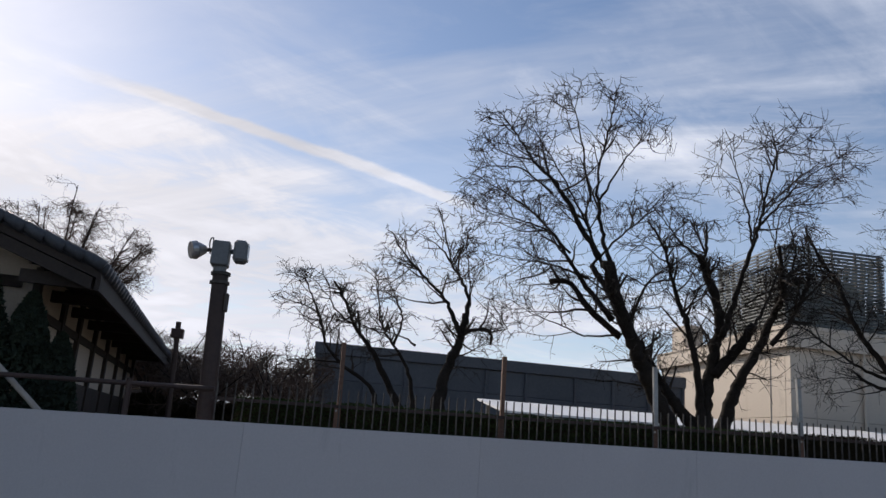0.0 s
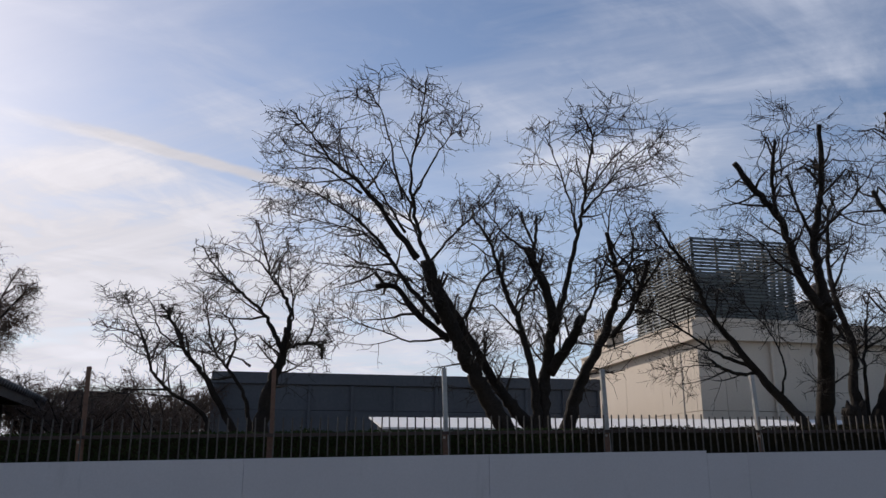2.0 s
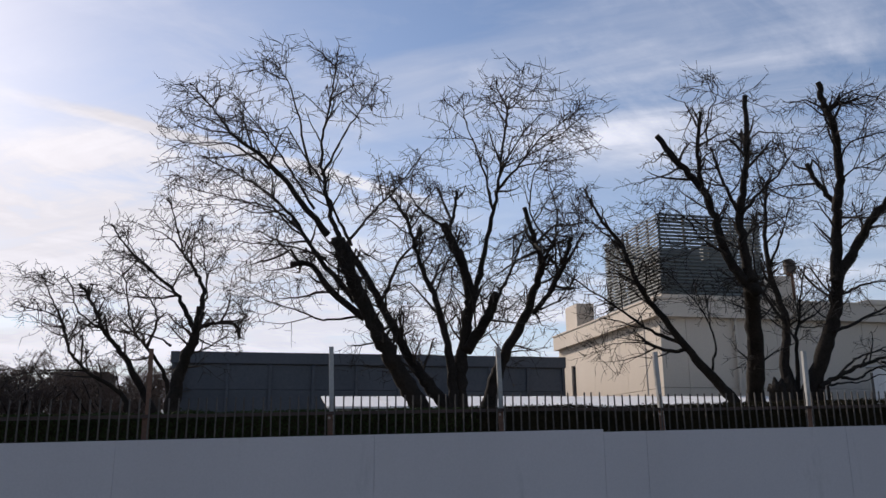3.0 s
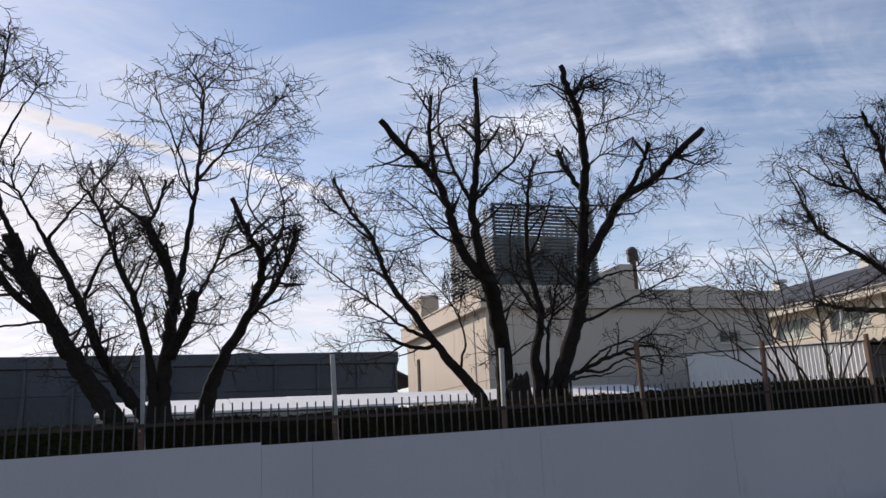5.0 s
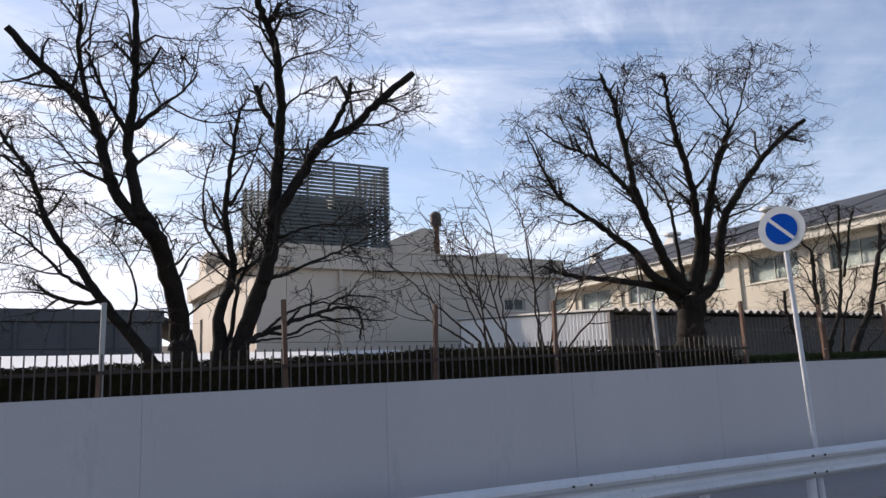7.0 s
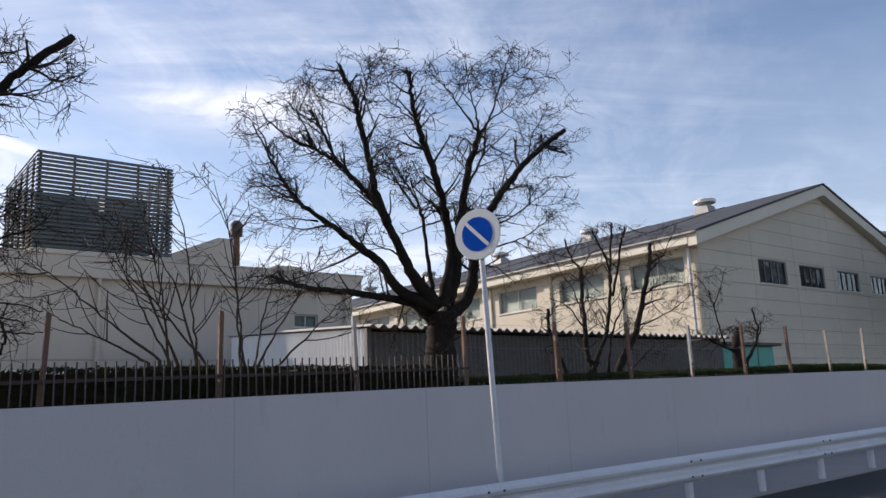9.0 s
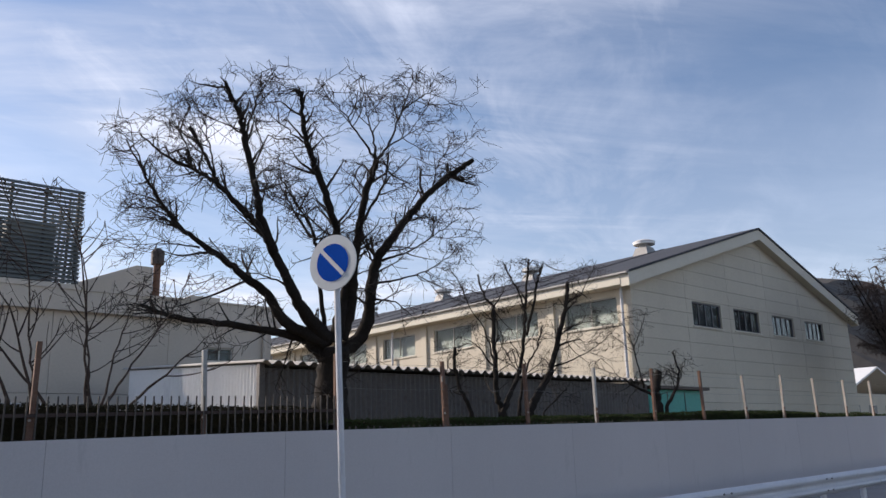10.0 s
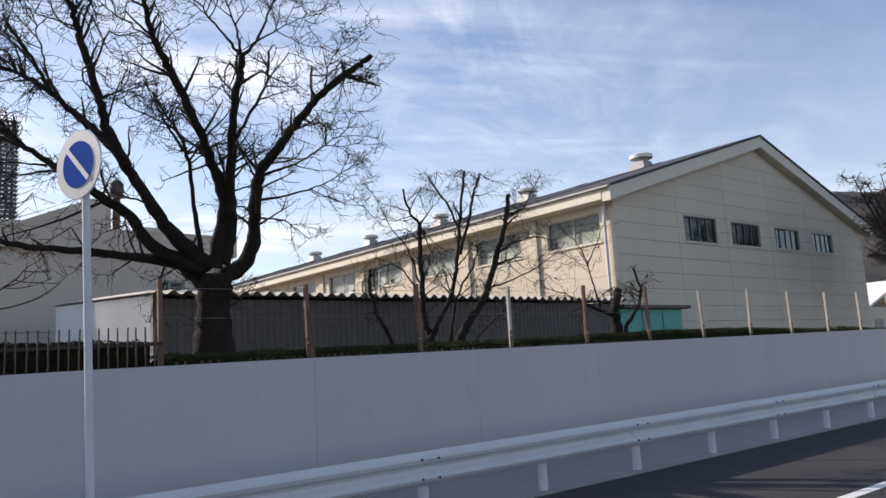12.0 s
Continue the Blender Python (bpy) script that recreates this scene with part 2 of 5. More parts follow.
def raw(name, verts, faces, mat, parent=None, smooth=False, label=""):
    me = bpy.data.meshes.new(name)
    me.from_pydata(verts, [], faces)
    me.materials.append(mat)
    if smooth:
        me.shade_smooth()
    ob = new(name, me)
    if parent:
        ob.parent = parent
    if label:
        ob["label"] = label
    return ob


def shared(name, me, parent, m):
    """One more object on a mesh that exists already."""
    ob = new(name, me)
    ob.parent = parent
    ob.matrix_basis = m
    return ob


def box(bm, x0, x1, y0, y1, z0, z1, bevel=0.0, turn=None):
    r = bmesh.ops.create_cube(bm, size=1.0)
    vs = r["verts"]
    bmesh.ops.scale(bm, vec=(x1 - x0, y1 - y0, z1 - z0), verts=vs)
    if bevel:
        es = list({e for v in vs for e in v.link_edges})
        made = bmesh.ops.bevel(bm, geom=es, offset=bevel, segments=1, affect="EDGES")
        vs = list({v for f in made["faces"] for v in f.verts} | {v for v in vs if v.is_valid})
    if turn:
        bmesh.ops.transform(bm, matrix=turn, verts=vs)
    bmesh.ops.translate(bm, vec=((x0 + x1) / 2, (y0 + y1) / 2, (z0 + z1) / 2), verts=vs)
    return vs


def cyl(bm, p, q, r0, r1=None, sides=16):
    p, q = Vector(p), Vector(q)
    r1 = r0 if r1 is None else r1
    m = Matrix.Translation((p + q) / 2) @ (q - p).to_track_quat("Z", "Y").to_matrix().to_4x4()
    return bmesh.ops.create_cone(bm, cap_ends=True, segments=sides, radius1=r0, radius2=r1, depth=(q - p).length, matrix=m)["verts"]


def boxed(name, parent, mat, *args, bevel=0.0, label="", turn=None):
    bm = bmesh.new()
    box(bm, *args, bevel=bevel, turn=turn)
    return part(name, bm, mat, parent, label)


def rod(name, parent, mat, p, q, r0, r1=None, sides=14, label=""):
    bm = bmesh.new()
    cyl(bm, p, q, r0, r1, sides)
    return part(name, bm, mat, parent, label)


def tube(verts, faces, pts, radii, sides):
    """Adds a tapered tube along pts to the lists."""
    n0 = len(verts)
    side = Vector((0.31, 0.77, 0.55)).normalized()
    for i, p in enumerate(pts):
        t = (pts[min(i + 1, len(pts) - 1)] - pts[max(i - 1, 0)])
        t = t.normalized() if t.length > 1e-6 else Vector((0, 0, 1))
        u = side - t * side.dot(t)
        u = u.normalized() if u.length > 1e-3 else t.orthogonal().normalized()
        w = t.cross(u)
        for k in range(sides):
            a = 2 * math.pi * k / sides
            verts.append(p + (u * math.cos(a) + w * math.sin(a)) * radii[i])
    for i in range(len(pts) - 1):
        for k in range(sides):
            k2 = (k + 1) % sides
            faces.append((n0 + i * sides + k, n0 + i * sides + k2, n0 + (i + 1) * sides + k2, n0 + (i + 1) * sides + k))
    faces.append(tuple(n0 + (len(pts) - 1) * sides + k for k in range(sides)))
    faces.append(tuple(n0 + k for k in reversed(range(sides))))


def spline(pts, steps):
    """A smooth line through the points."""
    ps = [Vector(p) for p in pts]
    ps = [ps[0] * 2 - ps[1], *ps, ps[-1] * 2 - ps[-2]]
    out = []
    for i in range(1, len(ps) - 2):
        a, b, c, d = ps[i - 1:i + 3]
        for k in range(steps):
            t = k / steps
            out.append(0.5 * (2 * b + (c - a) * t + (2 * a - 5 * b + 4 * c - d) * t * t + (3 * b - a - 3 * c + d) * t ** 3))
    return out + [ps[-2]]


def lerp(x, table):
    for (xa, za), (xb, zb) in zip(table, table[1:]):
        if x <= xb:
            return za + (zb - za) * (x - xa) / (xb - xa)
    return table[-1][1]


def ground_z(x):
    return lerp(max(x, -60), [(-60, -0.85), (80, 0.90)])


def wall_z(x):
    """Height of the street wall's top; it steps down a little at STEP."""
    if x < STEP:
        return 1.60 + 0.0195 * x
    return lerp(x, [(7.0, 1.705), (20, 1.945), (37, 2.10), (90, 2.45)])


def terrace_z(x):
    return lerp(max(-60, x), [(-60, 0.6), (-10, 1.30), (20, 1.80), (37, 1.95), (90, 2.3)])


STEP = 7.65
WALL_Y = 9.45

# ---- ground, road, pavement, street wall ----
XS = [-3000, -60, -20, 0, 20, 40, 80, 3000]


def sheet(name, xs, ys, height, mat, label, category):
    verts = [(x, y, height(x)) for y in ys for x in xs]
    n = len(xs)
    faces = [(j * n + i, j * n + i + 1, (j + 1) * n + i + 1, (j + 1) * n + i) for j in range(len(ys) - 1) for i in range(n - 1)]
    return tagged(raw(name, verts, faces, mat), label, category, kind="structure")


def slab(name, x0, x1, y0, y1, lift, depth, mat, label, category, steps=12):
    bm = bmesh.new()
    rows = []
    for i in range(steps + 1):
        x = x0 + (x1 - x0) * i / steps
        g = ground_z(x)
        rows.append([bm.verts.new(v) for v in ((x, y0, g - depth), (x, y0, g + lift), (x, y1, g + lift), (x, y1, g - depth))])
    for a, b in zip(rows, rows[1:]):
        for k in range(3):
            bm.faces.new((a[k], b[k], b[k + 1], a[k + 1]))
    return tagged(finish(name, bm, mat), label, category, kind="structure")


sheet("ground", XS, [-3000, -40, 0, 40, 3000], lambda x: ground_z(x) - 0.06, EARTH, "bare brown earth reaching to the horizon", "ground")
slab("road", -60, 80, -3.4, 7.30, 0.0, 0.05, ASPHALT, "dark grey asphalt road along the wall", "road")
slab("pavement", -60, 80, 7.30, WALL_Y - 0.004, 0.035, 0.1, PAVING, "pale concrete footway between guard rail and wall", "pavement")
slab("road_line", -60, 80, 4.36, 4.50, 0.004, 0.002, LINE_PAINT, "white painted line along the road", "road marking")
sheet("ground_terrace", [-60, -20, -10, 0, 10, 20, 37, 60, 90], [WALL_Y + 0.19, 30, 120], terrace_z, EARTH, "raised earth yard behind the street wall", "ground")

street_wall = thing("wall_street", "long off-white painted concrete street wall with fine upright joints", "wall", "structure")
edges = [STEP - 2.75 * i for i in range(12)][::-1] + [STEP + 0.55 + 2.75 * i for i in range(18)]
for xa, xb in zip(edges, edges[1:]):
    bm = bmesh.new()
    ga, gb = ground_z(xa) - 0.15, ground_z(xb) - 0.15
    low = xa > STEP - 0.1
    ta, tb = (wall_z(xa + 0.001) if low else wall_z(xa)), wall_z(xb - 0.001)
    d = 0.0010
    v = [bm.verts.new(c) for c in ((xa + d, WALL_Y, ga), (xb - d, WALL_Y, gb), (xb - d, WALL_Y + 0.18, gb), (xa + d, WALL_Y + 0.18, ga),
                                   (xa + d, WALL_Y, ta), (xb - d, WALL_Y, tb), (xb - d, WALL_Y + 0.18, tb), (xa + d, WALL_Y + 0.18, ta))]
    for f in ((0, 1, 5, 4), (1, 2, 6, 5), (2, 3, 7, 6), (3, 0, 4, 7), (4, 5, 6, 7), (3, 2, 1, 0)):
        bm.faces.new([v[i] for i in f])
    bmesh.ops.bevel(bm, geom=bm.edges[:], offset=0.003, segments=1, affect="EDGES")
    part("panel", bm, WALL_PAINT, street_wall)

# ---- guard rail ----
RAIL_Y = 7.40
guard_rail = thing("guard_rail", "white corrugated steel guard rail with scuffs beside the footway", "guard rail")
PROFILE = [(0.0, 0.175), (0.012, 0.165), (0.055, 0.13), (0.07, 0.10), (0.055, 0.06), (0.015, 0.03), (0.0, 0.0), (0.015, -0.03), (0.055, -0.06), (0.07, -0.10), (0.055, -0.13), (0.012, -0.165), (0.0, -0.175)]


def beam(xa, xb):
    bm = bmesh.new()
    rows = []
    for x in (xa, xb):
        z = ground_z(x) + 0.53
        front = [bm.verts.new((x, RAIL_Y - 0.06 - dy, z + dz)) for dy, dz in PROFILE]
        back = [bm.verts.new((x, RAIL_Y - 0.056 - dy + 0.004, z + dz)) for dy, dz in PROFILE]
        rows.append((front, back))
    (fa, ba), (fb, bb) = rows
    n = len(PROFILE)
    for i in range(n - 1):
        bm.faces.new((fa[i], fa[i + 1], fb[i + 1], fb[i]))
        bm.faces.new((ba[i + 1], ba[i], bb[i], bb[i + 1]))
    for a, b in ((fa, ba), (fb, bb)):
        for i in range(n - 1):
            bm.faces.new((a[i], b[i], b[i + 1], a[i + 1]))
    bm.faces.new((fa[0], fb[0], bb[0], ba[0]))
    bm.faces.new((fa[-1], ba[-1], bb[-1], fb[-1]))
    bmesh.ops.recalc_face_normals(bm, faces=bm.faces[:])
    return part("beam", bm, WHITE_METAL, guard_rail)


bm = bmesh.new()
cyl(bm, (0, 0, -0.1), (0, 0, 0.68), 0.057, sides=16)
post_mesh = part("post", bm, WHITE_METAL, guard_rail, smooth=False)
bm = bmesh.new()
cyl(bm, (0, 0, 0), (0, -0.018, 0), 0.013, sides=6)
bolt_mesh = part("bolt", bm, DARK_IRON, guard_rail)
post_xs = [0.44 + 1.8 * i for i in range(26)]
post_mesh.location = (post_xs[0], RAIL_Y + 0.02, ground_z(post_xs[0]))
bolt_mesh.location = (post_xs[0], RAIL_Y - 0.075, ground_z(post_xs[0]) + 0.53)
for k, x in enumerate(post_xs):
    z = ground_z(x)
    if k:
        shared("post", post_mesh.data, guard_rail, Matrix.Translation((x, RAIL_Y + 0.02, z)))
    boxed("bracket", guard_rail, WHITE_METAL, x - 0.04, x + 0.04, RAIL_Y - 0.055, RAIL_Y - 0.036, z + 0.46, z + 0.63, bevel=0.004)
    if k % 2 == 0:
        boxed("splice", guard_rail, WHITE_METAL, x - 0.16, x + 0.16, RAIL_Y - 0.066, RAIL_Y - 0.060, z + 0.37, z + 0.69)
        for dx in (-0.11, 0.11):
            for dz in (-0.10, 0.10):
                shared("bolt", bolt_mesh.data, guard_rail, Matrix.Translation((x + dx, RAIL_Y - 0.128, z + 0.53 + dz)))
        if k + 2 < len(post_xs):
            beam(x + 0.002, x + 3.598)

# ---- no-parking sign ----
sign = thing("no_parking_sign", "round blue and white no-parking sign on a white steel pole", "road sign")
SX, SY, SZ = 18.63, 7.57, 3.64
sg = ground_z(SX)
rod("pole", sign, WHITE_METAL, (SX + 0.12, SY - 0.06, sg), (SX + 0.06, SY + 0.03, SZ + 0.12), 0.034, 0.032, 18)
rod("joint_collar", sign, WHITE_METAL, (SX + 0.0985, SY - 0.0277, sg + 1.26), (SX + 0.0978, SY - 0.0267, sg + 1.3), 0.038, None, 18)
face_turn = Matrix.Translation((SX, SY, SZ)) @ pose(0, 0, 0, 90, 0, -70)


def disc(name, parent, mat, radius, z0, z1, edge=0.0, m=face_turn):
    bm = bmesh.new()
    r = bmesh.ops.create_cone(bm, cap_ends=True, segments=64, radius1=radius, radius2=radius - edge, depth=z1 - z0)
    bmesh.ops.translate(bm, vec=(0, 0, (z0 + z1) / 2), verts=r["verts"])
    bmesh.ops.transform(bm, matrix=m, verts=bm.verts[:])
    return part(name, bm, mat, parent)


plate = disc("plate", sign, SIGN_WHITE, 0.305, -0.006, 0.006, 0.004)
disc("blue_field", plate, BLUE, 0.205, 0.006, 0.010)
bm = bmesh.new()
box(bm, -0.204, 0.204, -0.022, 0.022, 0.010, 0.013)
bmesh.ops.transform(bm, matrix=face_turn @ pose(0, 0, 0, 0, 0, -45), verts=bm.verts[:])
part("slash", bm, SIGN_WHITE, plate)
for dz in (-0.12, 0.08):
    bm = bmesh.new()
    box(bm, -0.05, 0.05, dz, dz + 0.03, -0.085, -0.006, bevel=0.004)
    bmesh.ops.transform(bm, matrix=face_turn, verts=bm.verts[:])
    part("clamp", bm, GREY_STEEL, sign)

# ---- picket fence, posts and wires on the wall ----
FENCE_Y = 9.53
fence = thing("picket_fence", "low dark iron picket fence standing on the street wall", "fence")
bm = bmesh.new()
box(bm, -0.0078, 0.0078, -0.0078, 0.0078, 0.0, 0.44, bevel=0.0025)
first_picket = part("picket", bm, PICKET_IRON, fence)
rng = random.Random(4)
px = -0.95
first = True
while px < 20.0:
    m = Matrix.Translation((px, FENCE_Y - 0.02, wall_z(px))) @ pose(0, 0, 0, rng.uniform(-0.6, 0.6), rng.uniform(-1.2, 1.2), 0)
    if first:
        first_picket.matrix_basis, first = m, False
    else:
        shared("picket", first_picket.data, fence, m)
    px += 0.1
bm = bmesh.new()
box(bm, -0.011, 0.011, -0.009, 0.009, 0.0, 0.035, bevel=0.003)
first_stub = part("cut_picket", bm, PICKET_IRON, fence)
first_stub.location = (20.2, FENCE_Y - 0.02, wall_z(20.2))
for i in range(1, 88):
    if rng.random() < 0.85:
        x = 20.2 + 0.1 * i
        shared("cut_picket", first_stub.data, fence, Matrix.Translation((x, FENCE_Y - 0.02, wall_z(x))))
for xa in range(-1, 20, 2):
    xb = min(xa + 2, 20.05)
    for lift in (0.25,):
        bm = bmesh.new()
        vs = [bm.verts.new((x, FENCE_Y + dy, wall_z(x - 0.001 if x == xb else x + 0.001) + lift + dz)) for x in (xa, xb) for dy, dz in ((-0.009, -0.018), (0.016, -0.018), (0.016, 0.018), (-0.009, 0.018))]
        for k in range(4):
            bm.faces.new((vs[k], vs[(k + 1) % 4], vs[4 + (k + 1) % 4], vs[4 + k]))
        bm.faces.new(vs[:4][::-1]), bm.faces.new(vs[4:])
        part("rail", bm, BROWN_POLE, fence)

POST_X = [0.45, 2.43, 4.43, 6.44, 8.50, 10.56, 12.52, 14.45, 16.33, 18.20, 20.05, 21.97, 23.78, 25.58, 27.38, 29.15, 30.92, 32.68, 34.45, 36.22, 38.0, 39.8, 41.6, 43.4]
KINDS = "RRGGGGRRRGRRRGRRPPPPPPPP"
for i, (x, k) in enumerate(zip(POST_X, KINDS)):
    mat = {"R": RUST, "G": GREY_STEEL, "P": PALE_STEEL}[k]
    word = {"R": "rust-brown", "G": "weathered grey", "P": "pale grey rust-stained"}[k]
    post = thing("fence_post", word + " steel angle post on the street wall", "fence post", group="fence posts")
    post.location = (x, FENCE_Y + 0.05, wall_z(x))
    post.rotation_euler = (radians(rng.uniform(-1, 1)), radians(rng.uniform(-2.2, 2.2)), 0)
    h = 0.98 + rng.uniform(-0.03, 0.04)
    bm = bmesh.new()
    box(bm, -0.025, 0.025, -0.004, 0.004, -0.05, h, bevel=0.002)
    box(bm, -0.025, -0.018, 0.004, 0.05, -0.05, h, bevel=0.002)
    part("angle", bm, mat, post)
    boxed("stub", post, RUST, -0.05, 0.012, -0.014, -0.005, -0.02, 0.27, bevel=0.003)
    if 21 < x < 23:
        rod("pipe_sleeve", post, RUST, (0.02, 0.01, -0.05), (0.035, 0.01, 0.62), 0.045, 0.036, 12, "dark red rusted pipe")
        boxed("tag", post, PALE_STEEL, -0.06, -0.033, -0.02, -0.01, 0.66, 0.74)
    if x > 20.5 or rng.random() < 0.6:
        rod("bolt", post, PALE_STEEL, (-0.03, -0.03, 0.2), (-0.03, -0.012, 0.2), 0.014, None, 8)
wires = thing("wire_strands", "thin steel wires strung between the fence posts", "wire")
for xa, xb in zip(POST_X[10:], POST_X[11:]):
    for lift in (0.9, 0.55):
        pts = [Vector((xa + (xb - xa) * t, FENCE_Y + 0.04, wall_z(xa) * (1 - t) + wall_z(xb) * t + lift - 0.02 * math.sin(math.pi * t))) for t in (0, 0.25, 0.5, 0.75, 1)]
        vs, fs = [], []
        tube(vs, fs, pts, [0.0022] * 5, 4)
        raw("strand", vs, fs, WIRE, wires)

# ---- panelled walls and windows ----


def in_any(a, b, c, d, holes):
    ca, cc = (a + b) / 2, (c + d) / 2
    return any(h[0] < ca < h[1] and h[2] < cc < h[3] for h in holes)


def panel_wall(parent, mat, along, face, thick, us, zs, holes, joint=0.012, cut=None, name="panel"):
    """A wall of panels in the plane along='x' (y = face) or 'y' (x = face); thick reaches away from the viewer's side. holes: (u0, u1, z0, z1)."""
    for u0, u1 in zip(us, us[1:]):
        for z0, z1 in zip(zs, zs[1:]):
            mine = [h for h in holes if h[0] < u1 and h[1] > u0 and h[2] < z1 and h[3] > z0]
            ul = sorted({u0 + joint / 2, u1 - joint / 2, *[min(max(h[i], u0 + joint / 2), u1 - joint / 2) for h in mine for i in (0, 1)]})
            zl = sorted({z0 + joint / 2, z1 - joint / 2, *[min(max(h[i], z0 + joint / 2), z1 - joint / 2) for h in mine for i in (2, 3)]})
            bm = bmesh.new()
            at = {}

            def corner(i, k, d):
                if (i, k, d) not in at:
                    at[i, k, d] = bm.verts.new((ul[i], face + d * thick, zl[k]) if along == "x" else (face + d * thick, ul[i], zl[k]))
                return at[i, k, d]

            solid = {(i, k) for i in range(len(ul) - 1) for k in range(len(zl) - 1) if not in_any(ul[i], ul[i + 1], zl[k], zl[k + 1], mine)}
            for i, k in solid:
                for d in (0, 1):
                    bm.faces.new([corner(*c, d) for c in ((i, k), (i + 1, k), (i + 1, k + 1), (i, k + 1))])
                for (di, dk), (a, b) in (((-1, 0), ((i, k), (i, k + 1))), ((1, 0), ((i + 1, k), (i + 1, k + 1))), ((0, -1), ((i, k), (i + 1, k))), ((0, 1), ((i, k + 1), (i + 1, k + 1)))):
                    if (i + di, k + dk) not in solid:
                        bm.faces.new((corner(*a, 0), corner(*b, 0), corner(*b, 1), corner(*a, 1)))
            bmesh.ops.recalc_face_normals(bm, faces=bm.faces[:])
            for point, normal in cut or ():
                r = bmesh.ops.bisect_plane(bm, geom=bm.verts[:] + bm.edges[:] + bm.faces[:], plane_co=point, plane_no=normal, clear_outer=True)
                es = [e for e in r["geom_cut"] if isinstance(e, bmesh.types.BMEdge)]
                if es:
                    bmesh.ops.edgenet_fill(bm, edges=es)
            if bm.faces:
                part(name, bm, mat, parent)
            else:
                bm.free()


def window(parent, along, face, u0, u1, z0, z1, panes, frame_mat, depth=0.12, blind=None, sill=True):
    """A sash window set back in its opening."""
    def b(name, mat, ua, ub, da, db, za, zb, host, bevel=0.0):
        if along == "x":
            return boxed(name, host, mat, ua, ub, face + da, face + db, za, zb, bevel=bevel)
        return boxed(name, host, mat, face + da, face + db, ua, ub, za, zb, bevel=bevel)
    w = new("window")
    w.parent = parent
    f = 0.05
    bm = bmesh.new()
    for ua, ub, za, zb in ((u0, u1, z0, z0 + f), (u0, u1, z1 - f, z1), (u0, u0 + f, z0 + f, z1 - f), (u1 - f, u1, z0 + f, z1 - f)):
        if along == "x":
            box(bm, ua, ub, face + depth - 0.05, face + depth + 0.05, za, zb)
        else:
            box(bm, face + depth - 0.05, face + depth + 0.05, ua, ub, za, zb)
    part("frame", bm, frame_mat, w)
    step = (u1 - u0 - 2 * f) / panes
    for i in range(panes):
        a = u0 + f + i * step
        b("pane", DARK_GLASS, a + 0.015, a + step - 0.015, depth - 0.004, depth + 0.004, z0 + f, z1 - f, w).visible_shadow = False
        if i:
            b("mullion", frame_mat, a - 0.022, a + 0.022, depth - 0.035, depth + 0.035, z0 + f, z1 - f, w)
    if sill:
        b("sill", CREAM_TRIM, u0 - 0.06, u1 + 0.06, -0.05, 0.07, z0 - 0.06, z0 - 0.002, w)
    # a pale blind, or a dark sheet put in for the unlit room
    if blind:
        b("blind", blind, u0 + f, u1 - f, depth + 0.09, depth + 0.10, z0 + f, z1 - f, w)


# ---- gabled hall ----
HX0, HX1, HY0, HY1 = 39.9, 60.3, 18.6, 66.0
EAVE_Z, RIDGE_X, RIDGE_Z = 8.0, 50.35, 11.4
EAVE_L, EAVE_R = 39.3, 60.85
hall = thing("gabled_hall", "large cream-rendered hall with dark sheet roof and gable windows", "building")
SLOPE = (RIDGE_Z - EAVE_Z) / (RIDGE_X - EAVE_L)
nl = Vector((-SLOPE, 0, 1)).normalized()
nr = Vector((SLOPE, 0, 1)).normalized()
GROUND = 1.2
top_l = (Vector((EAVE_L, 0, EAVE_Z - 0.20)), nl)
top_r = (Vector((EAVE_R, 0, EAVE_Z - 0.20)), nr)
gable_holes = [(44.3, 46.65, 6.27, 7.33), (47.78, 50.12, 6.3, 7.31), (51.43, 53.68, 6.33, 7.3), (54.95, 57.05, 6.35, 7.29)]
panel_wall(hall, CREAM, "x", HY0, 0.25, [HX0, 43.85, 47.4, 51.0, 54.5, 57.9, HX1], [GROUND + 0.62 * k for k in range(18)], gable_holes, 0.014, [top_l, top_r])
# dark sheets added behind the gable panes imitate an unlit interior
for h in gable_holes:
    window(hall, "x", HY0, *h, 4, WINDOW_FRAME, blind=DARK_PANEL)
west_holes = [(19.3 + 4.2 * k, 22.0 + 4.2 * k, 6.1, 7.22) for k in range(11)]
panel_wall(hall, CREAM, "y", HX0, 0.25, [HY0 + 0.25, *[22.7 + 4.2 * k for k in range(10)], HY1], [GROUND, 2.4, 3.6, 4.8, 6.0, 7.75], west_holes, 0.011)
for h in west_holes:
    window(hall, "y", HX0, *h, 2, PALE_FRAME, blind=BLIND)
for y in [22.7 + 4.2 * k for k in range(10)]:
    boxed("pilaster", hall, CREAM, HX0 - 0.1, HX0 - 0.003, y - 0.2, y + 0.2, GROUND, 7.50, bevel=0.01)
boxed("rear_wall", hall, CREAM, HX0, HX1, HY1 + 0.01, HY1 + 0.25, GROUND, 7.8)
boxed("east_wall", hall, CREAM, HX1 - 0.25, HX1, HY0 + 0.27, HY1, GROUND, 7.75)
boxed("floor_slab", hall, PAVING, HX0 + 0.3, HX1 - 0.3, HY0 + 0.3, HY1, GROUND, GROUND + 0.9)


